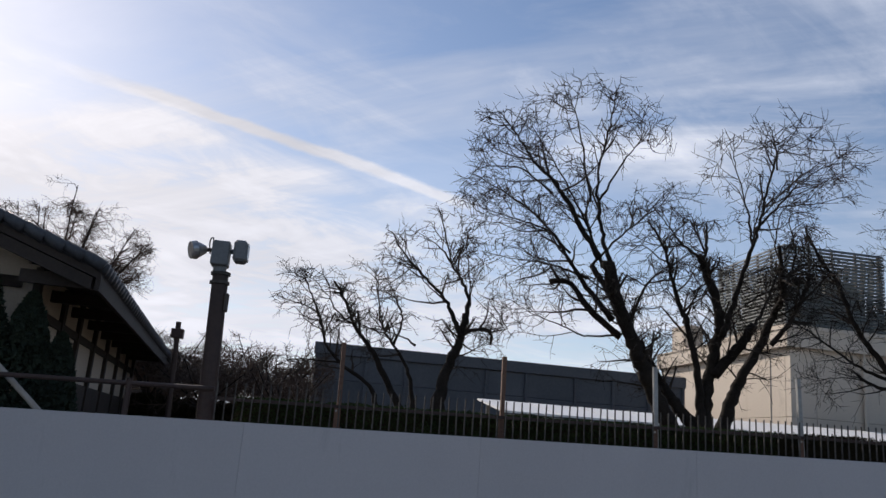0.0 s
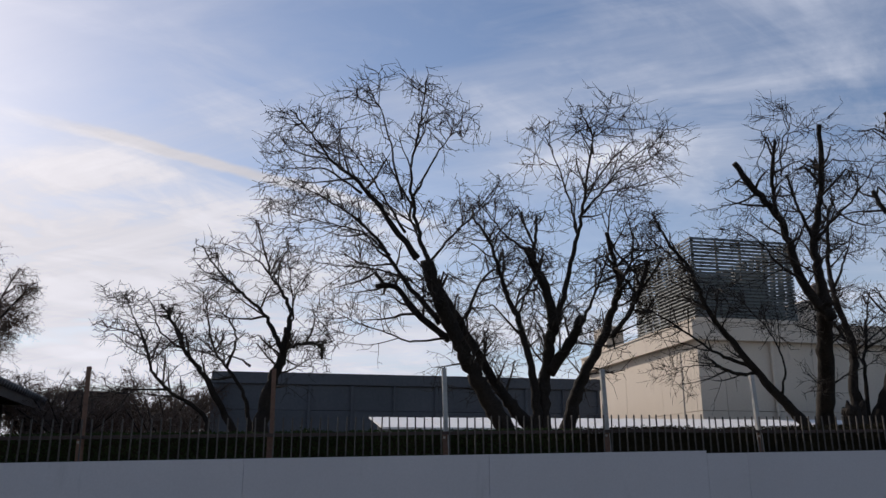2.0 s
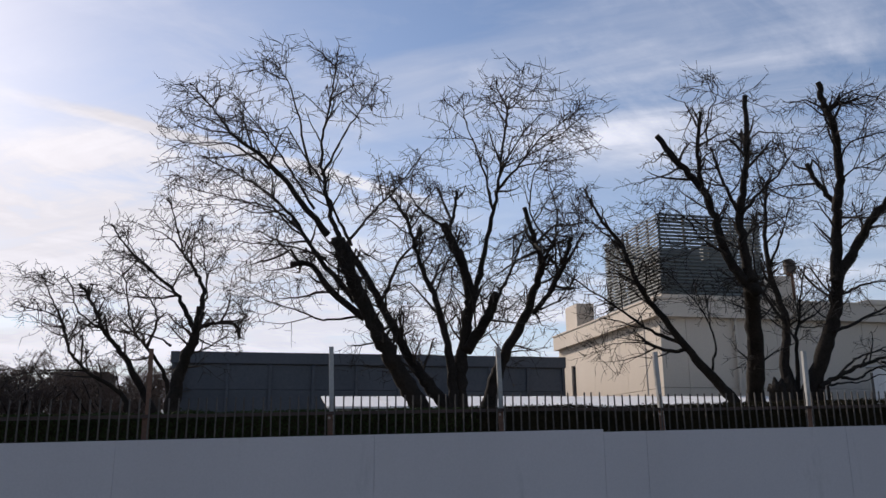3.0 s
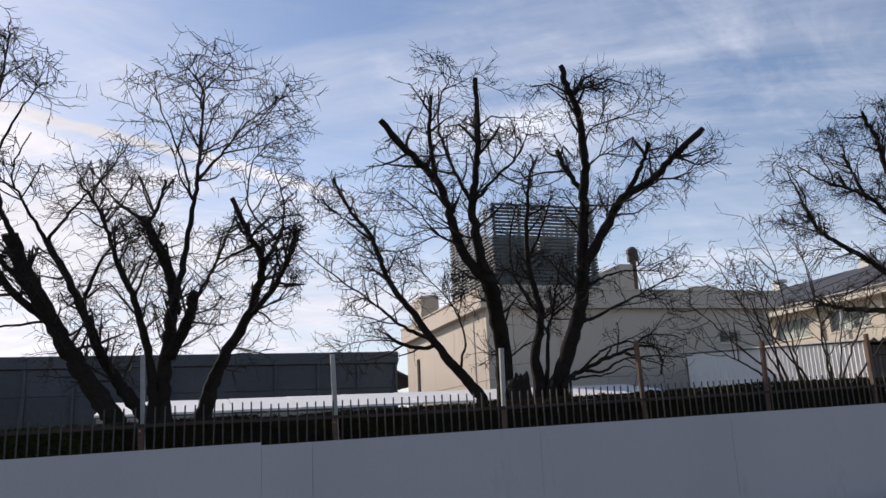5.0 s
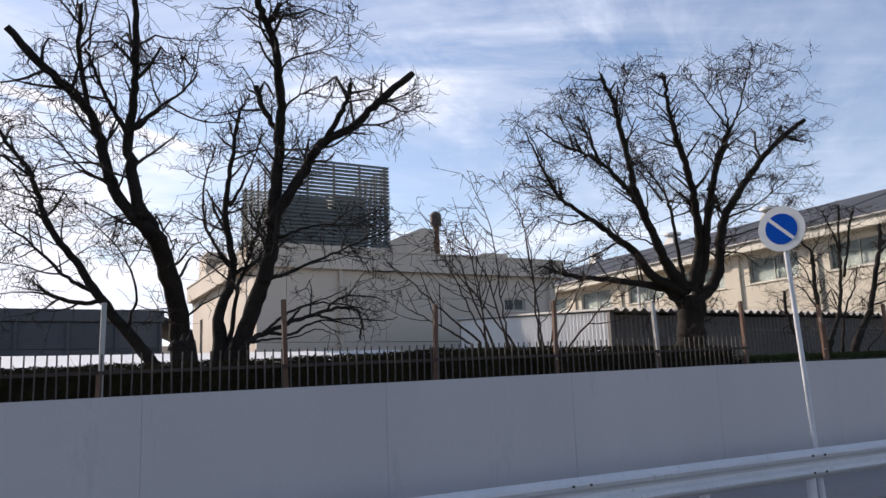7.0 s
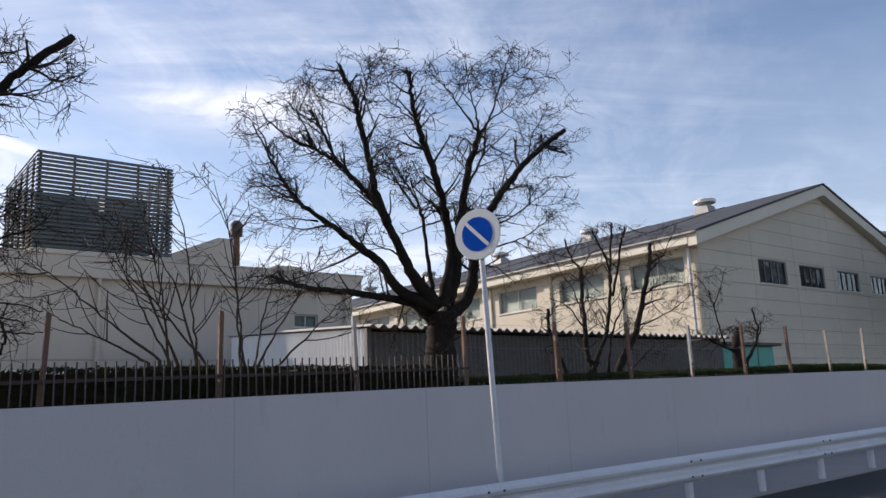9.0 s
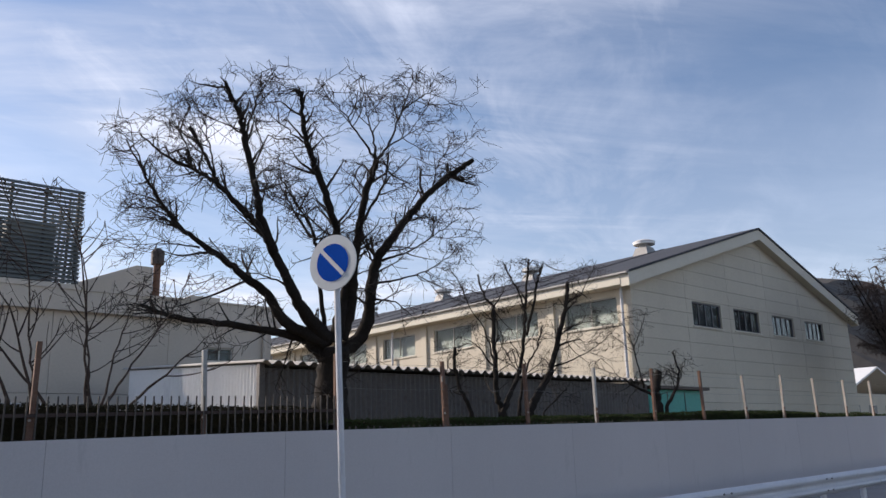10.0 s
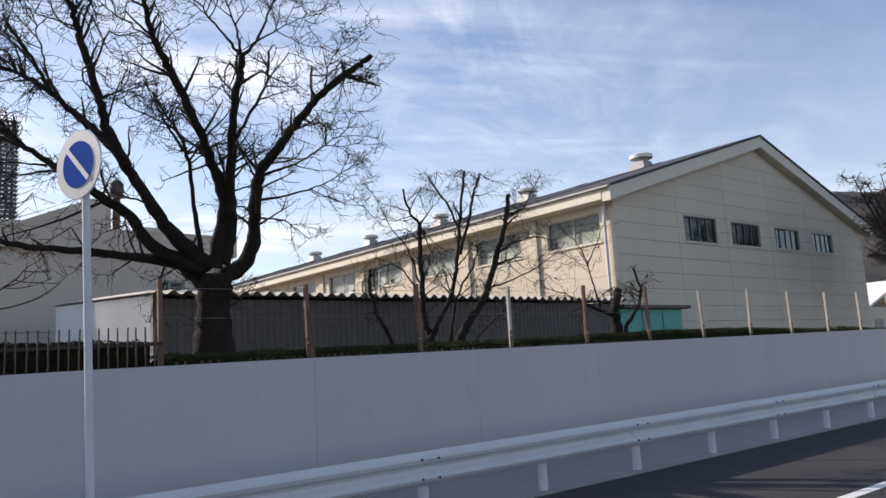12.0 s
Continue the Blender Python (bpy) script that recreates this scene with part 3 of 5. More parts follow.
def roof_plane(name, parent, mat, xa, za, xb, zb, y0, y1, thick):
    bm = bmesh.new()
    vs = [bm.verts.new(c) for c in ((xa, y0, za), (xb, y0, zb), (xb, y1, zb), (xa, y1, za), (xa, y0, za - thick), (xb, y0, zb - thick), (xb, y1, zb - thick), (xa, y1, za - thick))]
    for f in ((0, 1, 2, 3), (7, 6, 5, 4), (0, 4, 5, 1), (1, 5, 6, 2), (2, 6, 7, 3), (3, 7, 4, 0)):
        bm.faces.new([vs[i] for i in f])
    bmesh.ops.recalc_face_normals(bm, faces=bm.faces[:])
    return part(name, bm, mat, parent)


west_roof = roof_plane("roof", hall, ROOF_SLATE, EAVE_L - 0.04, EAVE_Z + 0.02, RIDGE_X, RIDGE_Z + 0.05, HY0 - 0.45, HY1 + 0.4, 0.09)
east_roof = roof_plane("roof", hall, ROOF_SLATE, RIDGE_X + 0.004, RIDGE_Z + 0.05, EAVE_R + 0.04, EAVE_Z + 0.02, HY0 - 0.45, HY1 + 0.4, 0.09)
for k in range(1, 10):
    y = HY0 + k * 4.9
    roof_plane("roof_seam", west_roof, ROOF_SLATE, EAVE_L - 0.02, EAVE_Z + 0.06, RIDGE_X, RIDGE_Z + 0.085, y, y + 0.05, 0.034)
roof_plane("verge_board", hall, CREAM_TRIM, EAVE_L, EAVE_Z - 0.078, RIDGE_X, RIDGE_Z - 0.05, HY0 - 0.40, HY0 - 0.005, 0.50)
roof_plane("verge_board", hall, CREAM_TRIM, RIDGE_X + 0.002, RIDGE_Z - 0.05, EAVE_R, EAVE_Z - 0.078, HY0 - 0.40, HY0 - 0.005, 0.50)
boxed("eave_fascia", hall, CREAM_TRIM, EAVE_L - 0.02, EAVE_L + 0.18, HY0 - 0.003, HY1, EAVE_Z - 0.50, EAVE_Z - 0.08, bevel=0.02)
boxed("soffit", hall, CREAM_TRIM, EAVE_L + 0.19, HX0 - 0.002, HY0 - 0.003, HY1, EAVE_Z - 0.50, EAVE_Z - 0.40)
boxed("gutter", hall, GREY_STEEL, EAVE_L - 0.14, EAVE_L - 0.025, HY0 - 0.4, HY1, EAVE_Z - 0.12, EAVE_Z - 0.03, bevel=0.02)
for y in (18.95, 33.6, 46.2):
    rod("downpipe", hall, WHITE_METAL, (HX0 - 0.14, y, GROUND), (HX0 - 0.14, y, EAVE_Z - 0.51), 0.06)


def roof_vent(x, y, z):
    v = thing("roof_vent", "white mushroom-capped metal vent on the hall roof", "vent", group="roof vents")
    v.location = (x, y, z)
    v.scale = (1.2, 1.2, 1.2)
    bm = bmesh.new()
    bmesh.ops.create_cone(bm, cap_ends=True, segments=4, radius1=0.62, radius2=0.40, depth=0.5, matrix=pose(0, 0, -0.02, 0, 0, 45))
    part("base", bm, GREY_STEEL, v)
    rod("neck", v, GREY_STEEL, (0, 0, 0.22), (0, 0, 0.40), 0.27, sides=20)
    bm = bmesh.new()
    cyl(bm, (0, 0, 0.37), (0, 0, 0.50), 0.48, 0.50, 24)
    cyl(bm, (0, 0, 0.50), (0, 0, 0.57), 0.50, 0.34, 24)
    part("cap", bm, WHITE_SHEET, v)
    return v


for y in (24.7, 33.0, 41.3, 49.8, 58.2):
    roof_vent(RIDGE_X, y, RIDGE_Z + 0.08)

# ---- concrete plant building with louvred roof enclosure ----
plant = thing("plant_building", "beige concrete flat-roofed building with deep parapet band", "building")
BX0, BX1, BY0, BY1 = 16.25, 27.6, 24.75, 34.4
panel_wall(plant, CONCRETE, "x", BY0, 0.3, [BX0, 17.2, 20.6, 24.0, BX1], [1.2, 3.4, 5.9], [(25.3, 26.2, 4.5, 4.95)], 0.015)
window(plant, "x", BY0, 25.3, 26.2, 4.5, 4.95, 2, PALE_FRAME, blind=DARK_PANEL)
# the hole holds a dark slot that stands in for pilaster shade
panel_wall(plant, CONCRETE, "y", BX0, 0.3, [BY0 + 0.3, 27.5, 30.6, 33.7, BY1], [1.2, 3.4, 5.9], [(32.7, 33.2, 2.2, 4.9)], 0.015)
boxed("east_wall", plant, CONCRETE, BX1 - 0.3, BX1 - 0.002, BY0 + 0.302, BY1, 1.2, 5.9)
boxed("rear_wall", plant, CONCRETE, BX0, BX1, BY1 + 0.002, BY1 + 0.3, 1.2, 5.9)
boxed("roof_slab", plant, CONCRETE, BX0 + 0.05, BX1 - 0.05, BY0 + 0.05, BY1, 5.905, 6.35)
bm = bmesh.new()
for a in ((BX0 - 0.25, BX1 + 0.25, BY0 - 0.25, BY0 + 0.04), (BX0 - 0.25, BX0 + 0.04, BY0 + 0.04, BY1 + 0.3), (BX1 - 0.04, BX1 + 0.25, BY0 + 0.04, BY1 + 0.3), (BX0 + 0.04, BX1 - 0.04, BY1, BY1 + 0.3)):
    box(bm, *a, 5.74, 6.342)
part("parapet", bm, CONCRETE, plant)
bm = bmesh.new()
for a in ((BX0 - 0.29, BX1 + 0.29, BY0 - 0.29, BY0 + 0.06), (BX0 - 0.29, BX0 + 0.06, BY0 + 0.06, BY1 + 0.3), (BX1 - 0.06, BX1 + 0.29, BY0 + 0.06, BY1 + 0.3)):
    box(bm, *a, 6.345, 6.40)
part("coping", bm, CONCRETE, plant, "pale coping")
for x, y in ((16.3, 26.0), (19.0, 24.7), (27.3, 24.7)):
    rod("downpipe", plant, CONCRETE, (x - 0.02, y - 0.06, 1.2), (x - 0.02, y - 0.06, 5.74), 0.06)
# added dark slot: a window built in place of a strip of pilaster shade
window(plant, "y", BX0, 32.7, 33.2, 2.2, 4.9, 1, WINDOW_FRAME, sill=False, blind=DARK_PANEL)
boxed("roof_block", plant, CONCRETE, 16.3, 17.1, 32.4, 33.8, 6.35, 7.55, bevel=0.02)
boxed("roof_block", plant, CONCRETE, 24.95, 26.0, 25.4, 26.2, 6.35, 6.72, bevel=0.02)
bm = bmesh.new()
vs = [bm.verts.new((x, y, z)) for y in (30.8, 33.5) for x, z in ((22.4, 6.35), (25.75, 6.35), (25.75, 8.75), (25.1, 8.75), (22.4, 7.6))]
bm.faces.new(vs[:5]), bm.faces.new(vs[5:][::-1])
for k in range(5):
    bm.faces.new((vs[k], vs[k + 5], vs[(k + 1) % 5 + 5], vs[(k + 1) % 5]))
bmesh.ops.recalc_face_normals(bm, faces=bm.faces[:])
part("stair_head", bm, CONCRETE, plant, "sloping-roofed beige stair head")
flue = thing("roof_flue", "dark capped flue pipe on the plant roof", "flue")
rod("pipe", flue, RUST, (26.1, 31.3, 6.35), (26.1, 31.3, 9.2), 0.14)
bm = bmesh.new()
cyl(bm, (26.1, 31.3, 9.0), (26.1, 31.3, 9.52), 0.25, 0.26, 20)
cyl(bm, (26.1, 31.3, 9.52), (26.1, 31.3, 9.66), 0.26, 0.12, 20)
part("cap", bm, DARK_IRON, flue)

screen = thing("louvre_enclosure", "tall grey slatted louvre enclosure on the plant roof", "louvre screen")
LX0, LX1, LY0, LY1, LZ0, LZ1 = 17.6, 21.85, 27.0, 32.0, 7.0, 10.15
boxed("plinth", screen, CONCRETE, LX0 - 0.1, LX1 + 0.1, LY0 - 0.1, LY1 + 0.1, 6.35, 6.98)
slat_tilt = pose(0, 0, 0, -40)
bm = bmesh.new()
box(bm, LX0, LX1, -0.012, 0.012, -0.074, 0.074, turn=slat_tilt)
bmesh.ops.translate(bm, vec=(-(LX0 + LX1) / 2, 0, 0), verts=bm.verts[:])
slat_x = part("slat", bm, LOUVRE, screen)
bm = bmesh.new()
box(bm, -0.012, 0.012, LY0, LY1, -0.074, 0.074, turn=pose(0, 0, 0, 0, 40, 0))
bmesh.ops.translate(bm, vec=(0, -(LY0 + LY1) / 2, 0), verts=bm.verts[:])
slat_y = part("slat", bm, LOUVRE, screen)
rows = 23
for i in range(rows):
    z = LZ0 + 0.08 + (LZ1 - LZ0 - 0.16) * i / (rows - 1)
    for me, ob, spots in ((slat_x.data, slat_x, (((LX0 + LX1) / 2, LY0, z), ((LX0 + LX1) / 2, LY1, z))), (slat_y.data, slat_y, ((LX0, (LY0 + LY1) / 2, z), (LX1, (LY0 + LY1) / 2, z)))):
        for k, s in enumerate(spots):
            if i == 0 and k == 0:
                ob.location = s
            else:
                shared("slat", me, screen, Matrix.Translation(s))
for i in range(5):
    x = LX0 + 0.12 + (LX1 - LX0 - 0.24) * i / 4
    for y in (LY0 + 0.12, LY1 - 0.12):
        boxed("upright", screen, DARK_IRON, x - 0.04, x + 0.04, y - 0.03, y + 0.03, LZ0 - 0.02, LZ1)
for i in range(1, 5):
    y = LY0 + 0.12 + (LY1 - LY0 - 0.24) * i / 5
    for x in (LX0 + 0.12, LX1 - 0.12):
        boxed("upright", screen, DARK_IRON, x - 0.03, x + 0.03, y - 0.04, y + 0.04, LZ0 - 0.02, LZ1)
for x0, x1, y0, y1, h in ((18.1, 19.7, 27.7, 30.9, 1.85), (19.9, 21.3, 27.8, 30.9, 2.1)):
    unit = thing("cooling_unit", "grey-green cooling machine behind the louvres", "machine", group="cooling units")
    boxed("casing", unit, MACHINE, x0, x1, y0, y1, LZ0 - 0.02, LZ0 + h, bevel=0.04)
    rod("fan_ring", unit, DARK_IRON, ((x0 + x1) / 2, (y0 + y1) / 2, LZ0 + h), ((x0 + x1) / 2, (y0 + y1) / 2, LZ0 + h + 0.25), 0.6, 0.55, 20)

# ---- long dark panelled block ----
dark = thing("dark_panel_block", "long low dark grey building clad in ribbed metal panels", "building")
DX = [0.35, 2.1, 3.5, 4.95, 6.42, 7.89, 9.75, 11.2, 12.6, 13.95]
DZ = [1.1, 2.5, 3.45, 4.3]
for x0, x1 in zip(DX, DX[1:]):
    for z0, z1 in zip(DZ, DZ[1:]):
        boxed("panel", dark, DARK_PANEL, x0 + 0.006, x1 - 0.006, 28.0, 28.12, z0 + 0.004, z1 - 0.004, bevel=0.01)
for x in DX:
    boxed("rib", dark, DARK_PANEL, x - 0.05, x + 0.05, 27.92, 27.998, 1.1, 4.66, bevel=0.01)
boxed("cap", dark, DARK_PANEL, 0.25, 14.05, 27.9, 28.3, 4.30, 4.70, bevel=0.02)
boxed("body", dark, DARK_PANEL, 0.36, 13.94, 28.3, 40.0, 1.1, 4.3)
low = thing("far_shed", "small grey gabled shed beyond the dark block", "building")
boxed("wall", low, CONCRETE, 14.6, 18.0, 44, 50, 1.2, 4.6)
roof_plane("roof", low, ROOF_SLATE, 13.2, 4.7, 16.3, 6.2, 43.6, 50.4, 0.15)
roof_plane("roof", low, ROOF_SLATE, 16.302, 6.2, 19.4, 4.7, 43.6, 50.4, 0.15)

# ---- low canopy with white roof ----
canopy = thing("low_canopy", "long low open canopy with a bright white sheet roof", "canopy")
roof = None
for k in range(10):
    x0, x1 = 4.95 + k * 1.5, 4.95 + (k + 1) * 1.5
    bm = bmesh.new()
    z0 = 2.50 + 0.006 * (x0 - 4.75)
    vs = [bm.verts.new(c) for c in ((x0 + 0.01, 19.6, z0), (x1 - 0.01, 19.6, z0), (x1 - 0.01, 22.6, z0 + 0.42), (x0 + 0.01, 22.6, z0 + 0.42))]
    bm.faces.new(vs)
    r = bmesh.ops.extrude_face_region(bm, geom=bm.faces[:])
    bmesh.ops.translate(bm, vec=(0, 0, -0.05), verts=[v for v in r["geom"] if isinstance(v, bmesh.types.BMVert)])
    bmesh.ops.recalc_face_normals(bm, faces=bm.faces[:])
    part("roof_sheet", bm, WHITE_SHEET, canopy)
boxed("beam", canopy, GREY_STEEL, 5.0, 19.9, 19.7, 19.78, 2.33, 2.43)
for x in (5.2, 9.0, 13.0, 16.5, 19.7):
    rod("post", canopy, GREY_STEEL, (x, 19.74, 1.3), (x, 19.74, 2.34), 0.04)
    rod("post", canopy, GREY_STEEL, (x, 22.3, 1.3), (x, 22.3, 2.80), 0.04)

# ---- corrugated store ----
store = thing("corrugated_store", "long brown corrugated metal store with wavy roof edge", "shed")


def corrugated(name, parent, mat, p, q, z0, z1, pitch=0.14, depth=0.022, thick=0.004, slope=None, climb=0.0):
    """A corrugated sheet from p to q in plan, upright; or, with slope=(dx, dy, dz), lying along that way."""
    p, q = Vector((*p, 0)), Vector((*q, 0))
    length = (q - p).length
    way = (q - p) / length
    out = Vector((way.y, -way.x, 0))
    n = int(length / pitch * 6)
    verts, faces = [], []
    for i in range(n + 1):
        s = length * i / n
        w = depth * math.sin(2 * math.pi * s / pitch)
        for side in (0, 1):
            if slope:
                a = p + way * s + Vector((0, 0, z0 + w - side * thick))
                b = a + Vector(slope)
            else:
                a = p + way * s + out * (w - side * thick) + Vector((0, 0, z0))
                b = a + Vector((0, 0, z1 - z0 + climb * (1 - s / length)))
            verts += [a, b]
    for i in range(n):
        k = i * 4
        faces += [(k, k + 4, k + 5, k + 1), (k + 2, k + 3, k + 7, k + 6), (k + 1, k + 5, k + 7, k + 3), (k, k + 2, k + 6, k + 4)]
    faces += [(0, 1, 3, 2), (n * 4, n * 4 + 2, n * 4 + 3, n * 4 + 1)]
    return raw(name, verts, faces, mat, parent, smooth=False)


corrugated("front_sheet", store, CORRUGATED, (21.85, 14.95), (35.1, 14.95), 1.4, 3.30)
for k in range(7):
    corrugated("roof_sheet", store, FIBRE_CEMENT, (21.75 + k * 1.92, 14.68), (21.75 + (k + 1) * 1.92 - 0.01, 14.68), 3.40, 0, 0.28, 0.045, 0.014, (0, 7.6, 0.5))
corrugated("side_sheet", store, WHITE_SHEET, (21.83, 21.9), (21.83, 15.0), 1.4, 3.37, climb=0.46)
boxed("corner_post", store, CORRUGATED, 21.79, 21.9, 14.88, 14.99, 1.4, 3.38)
boxed("rear_wall", store, CORRUGATED, 21.9, 35.1, 22.0, 22.1, 1.4, 3.7)
boxed("end_wall", store, CORRUGATED, 35.05, 35.12, 15.05, 21.98, 1.4, 3.4)
teal = thing("teal_cabinet", "teal-painted metal storage hut with flat dark roof", "storage hut")
boxed("body", teal, TEAL, 35.2, 38.2, 15.0, 17.0, 1.6, 3.16, bevel=0.01)
boxed("roof", teal, DARK_IRON, 35.15, 38.45, 14.8, 17.1, 3.17, 3.27, bevel=0.01)
for x in (36.2, 37.2):
    boxed("door_seam", teal, DARK_IRON, x - 0.012, x + 0.012, 14.985, 14.998, 1.8, 3.1)

# ---- tiled house at the left end ----
house = thing("tiled_house", "dim beige plaster house with dark timbers and deep tiled eaves", "house")
house_turn = Matrix.Translation((-2.68, 10.5, 3.33)) @ pose(0, 0, 0, 0, 0, 5.0)
PITCH = 0.365


def house_part(name, mat, bm, parent=house):
    bmesh.ops.transform(bm, matrix=house_turn, verts=bm.verts[:])
    return part(name, bm, mat, parent)


def house_box(name, mat, *a, bevel=0.0):
    bm = bmesh.new()
    box(bm, *a, bevel=bevel)
    return house_part(name, mat, bm)


for sign_x, x0 in ((1, 0.0), (-1, -9.4)):
    bm = bmesh.new()
    xr = -4.7
    vs = [bm.verts.new(c) for c in ((x0, 0, 0), (xr, 0, PITCH * 4.7), (xr, 14.2, PITCH * 4.7), (x0, 14.2, 0))]
    bm.faces.new(vs)
    r = bmesh.ops.extrude_face_region(bm, geom=bm.faces[:])
    bmesh.ops.translate(bm, vec=(0, 0, -0.12), verts=[v for v in r["geom"] if isinstance(v, bmesh.types.BMVert)])
    bmesh.ops.recalc_face_normals(bm, faces=bm.faces[:])
    roof_ob = house_part("roof", TIMBER, bm)
    if sign_x == 1:
        for k in range(52):
            y = 0.06 + k * 0.272
            vs, fs = [], []
            tube(vs, fs, [Vector((0.06, y, 0.015)), Vector((-2.3, y, PITCH * 2.35 + 0.015)), Vector((-4.7, y, PITCH * 4.7 + 0.03))], [0.085, 0.08, 0.08], 8)
            t = raw("tile_roll", [house_turn @ v for v in vs], fs, TILE, roof_ob, smooth=True)
for k in range(19):
    x = 0.02 - k * 0.25
    vs, fs = [], []
    tube(vs, fs, [Vector((x, -0.03, -PITCH * x + 0.05)), Vector((x - 0.25, -0.03, -PITCH * (x - 0.25) + 0.09))], [0.085, 0.075], 8)
    raw("verge_tile", [house_turn @ v for v in vs], fs, TILE, house, smooth=True)
house_box("bargeboard", TIMBER, -0.06, 0.0, 0.02, 14.1, -0.26, -0.1)
bm = bmesh.new()
vs = [bm.verts.new(c) for c in ((-0.1, 0.02, -0.1), (-4.7, 0.02, PITCH * 4.7 - 0.14), (-4.7, 0.02, PITCH * 4.7 - 0.3), (-0.1, 0.02, -0.26))]
bm.faces.new(vs)
r = bmesh.ops.extrude_face_region(bm, geom=bm.faces[:])
bmesh.ops.translate(bm, vec=(0, 0.06, 0), verts=[v for v in r["geom"] if isinstance(v, bmesh.types.BMVert)])
bmesh.ops.recalc_face_normals(bm, faces=bm.faces[:])
house_part("gable_board", TIMBER, bm)
house_box("wall", PLASTER, -1.10, -0.95, 1.0, 13.4, -2.3, 0.14)
for y in (1.0, 13.25):
    bm = bmesh.new()
    vs = [bm.verts.new((x, y + d, z)) for d in (0, 0.15) for x, z in ((-8.4, -2.3), (-1.10, -2.3), (-1.10, PITCH * 1.1 - 0.14), (-4.7, PITCH * 4.7 - 0.14), (-8.4, PITCH * 1.0 - 0.14))]
    bm.faces.new(vs[:5]), bm.faces.new(vs[5:][::-1])
    for k in range(5):
        bm.faces.new((vs[k], vs[k + 5], vs[(k + 1) % 5 + 5], vs[(k + 1) % 5]))
    bmesh.ops.recalc_face_normals(bm, faces=bm.faces[:])
    house_part("wall", PLASTER, bm)
house_box("wall", PLASTER, -8.4, -8.25, 1.15, 13.25, -2.3, 0.3)
for y in (1.0, 2.9, 4.4, 6.2, 8.0, 9.9, 11.7, 13.3):
    house_box("timber_post", TIMBER, -0.97, -0.88, y - 0.09, y + 0.09, -2.3, 0.1)
for x in (-2.2, -3.6, -5.4):
    house_box("timber_post", TIMBER, x - 0.09, x + 0.09, 0.93, 1.02, -2.3, -PITCH * x - 0.2)
house_box("timber_rail", TIMBER, -0.945, -0.90, 1.1, 13.2, -0.55, -0.42)
house_box("timber_rail", TIMBER, -8.3, -1.12, 0.945, 0.995, -0.2, -0.05)
house_box("dado", TIMBER, -0.945, -0.915, 1.1, 13.2, -2.3, -1.25)
for y in (0.3, 2.0, 3.7, 5.4, 7.1, 8.8, 10.5, 12.2):
    house_box("rafter", TIMBER, -1.0, -0.07, y - 0.05, y + 0.05, -0.22, -0.05)

# ---- floodlight pole ----
pole = thing("floodlight_pole", "thick brown pole with grey control box and two floodlights", "floodlight")
PX, PY = -1.12, 9.78
rod("pole", pole, BROWN_POLE, (PX + 0.06, PY, 1.25), (PX - 0.02, PY, 3.34), 0.108, 0.095, 20)
for z in (3.19, 3.3):
    rod("clamp_band", pole, DARK_IRON, (PX - 0.018, PY, z), (PX - 0.019, PY, z + 0.035), 0.118, None, 20)
boxed("control_box", pole, GREY_BOX, PX - 0.155, PX + 0.055, PY - 0.12, PY + 0.12, 3.41, 3.71, bevel=0.015)
rod("neck", pole, GREY_BOX, (PX - 0.04, PY, 3.32), (PX - 0.04, PY, 3.42), 0.08)
right_lamp = boxed("lamp_housing", pole, GREY_BOX, PX + 0.10, PX + 0.26, PY - 0.14, PY + 0.12, 3.48, 3.74, bevel=0.03)
boxed("lamp_glass", right_lamp, CHROME, PX + 0.262, PX + 0.275, PY - 0.11, PY + 0.09, 3.51, 3.71, bevel=0.005)
rod("arm", pole, GREY_BOX, (PX + 0.05, PY, 3.6), (PX + 0.11, PY, 3.62), 0.03)
bm = bmesh.new()
cyl(bm, (PX - 0.24, PY, 3.6), (PX - 0.34, PY - 0.06, 3.57), 0.05, 0.11, 20)
cyl(bm, (PX - 0.34, PY - 0.06, 3.57), (PX - 0.40, PY - 0.09, 3.555), 0.115, 0.105, 20)
bowl = part("lamp_housing", bm, CHROME, pole, "round polished lamp bowl")
rod("arm", pole, DARK_IRON, (PX - 0.15, PY, 3.6), (PX - 0.25, PY, 3.6), 0.025)
vs, fs = [], []
tube(vs, fs, spline([(PX - 0.18, PY, 3.55), (PX - 0.2, PY - 0.02, 3.7), (PX - 0.17, PY, 3.76), (PX - 0.15, PY, 3.62)], 4), [0.008] * 13, 6)
raw("cable", vs, fs, DARK_IRON, pole)
boxed("side_box", pole, DARK_IRON, PX + 0.07, PX + 0.12, PY - 0.08, PY + 0.02, 2.86, 3.08, bevel=0.01)

# ---- pipe fence, stay and small things by the house ----
pipe_fence = thing("pipe_fence", "dark brown pipe rail fence beside the house", "fence")
for xa in range(-7, -1, 1):
    rod("rail", pipe_fence, BROWN_POLE, (xa, 9.66, wall_z(xa) + 0.36), (xa + 1, 9.66, wall_z(xa + 1) + 0.36), 0.028, None, 10)
for x in (-6.5, -4.9, -3.4, -1.95):
    rod("post", pipe_fence, BROWN_POLE, (x, 9.66, terrace_z(x)), (x, 9.66, wall_z(x) + 0.42), 0.035, None, 10)
stay = thing("stay_pole", "slanting pale galvanised stay pole behind the wall", "pole")
rod("pole", stay, PALE_STEEL, (-2.55, 9.9, 1.2), (-4.3, 9.9, 2.75), 0.035)
rod("socket", stay, GREY_STEEL, (-2.5, 9.9, 1.16), (-2.66, 9.9, 1.3), 0.05)
lantern = thing("garden_post", "slim brown post with a square box near its top", "post")
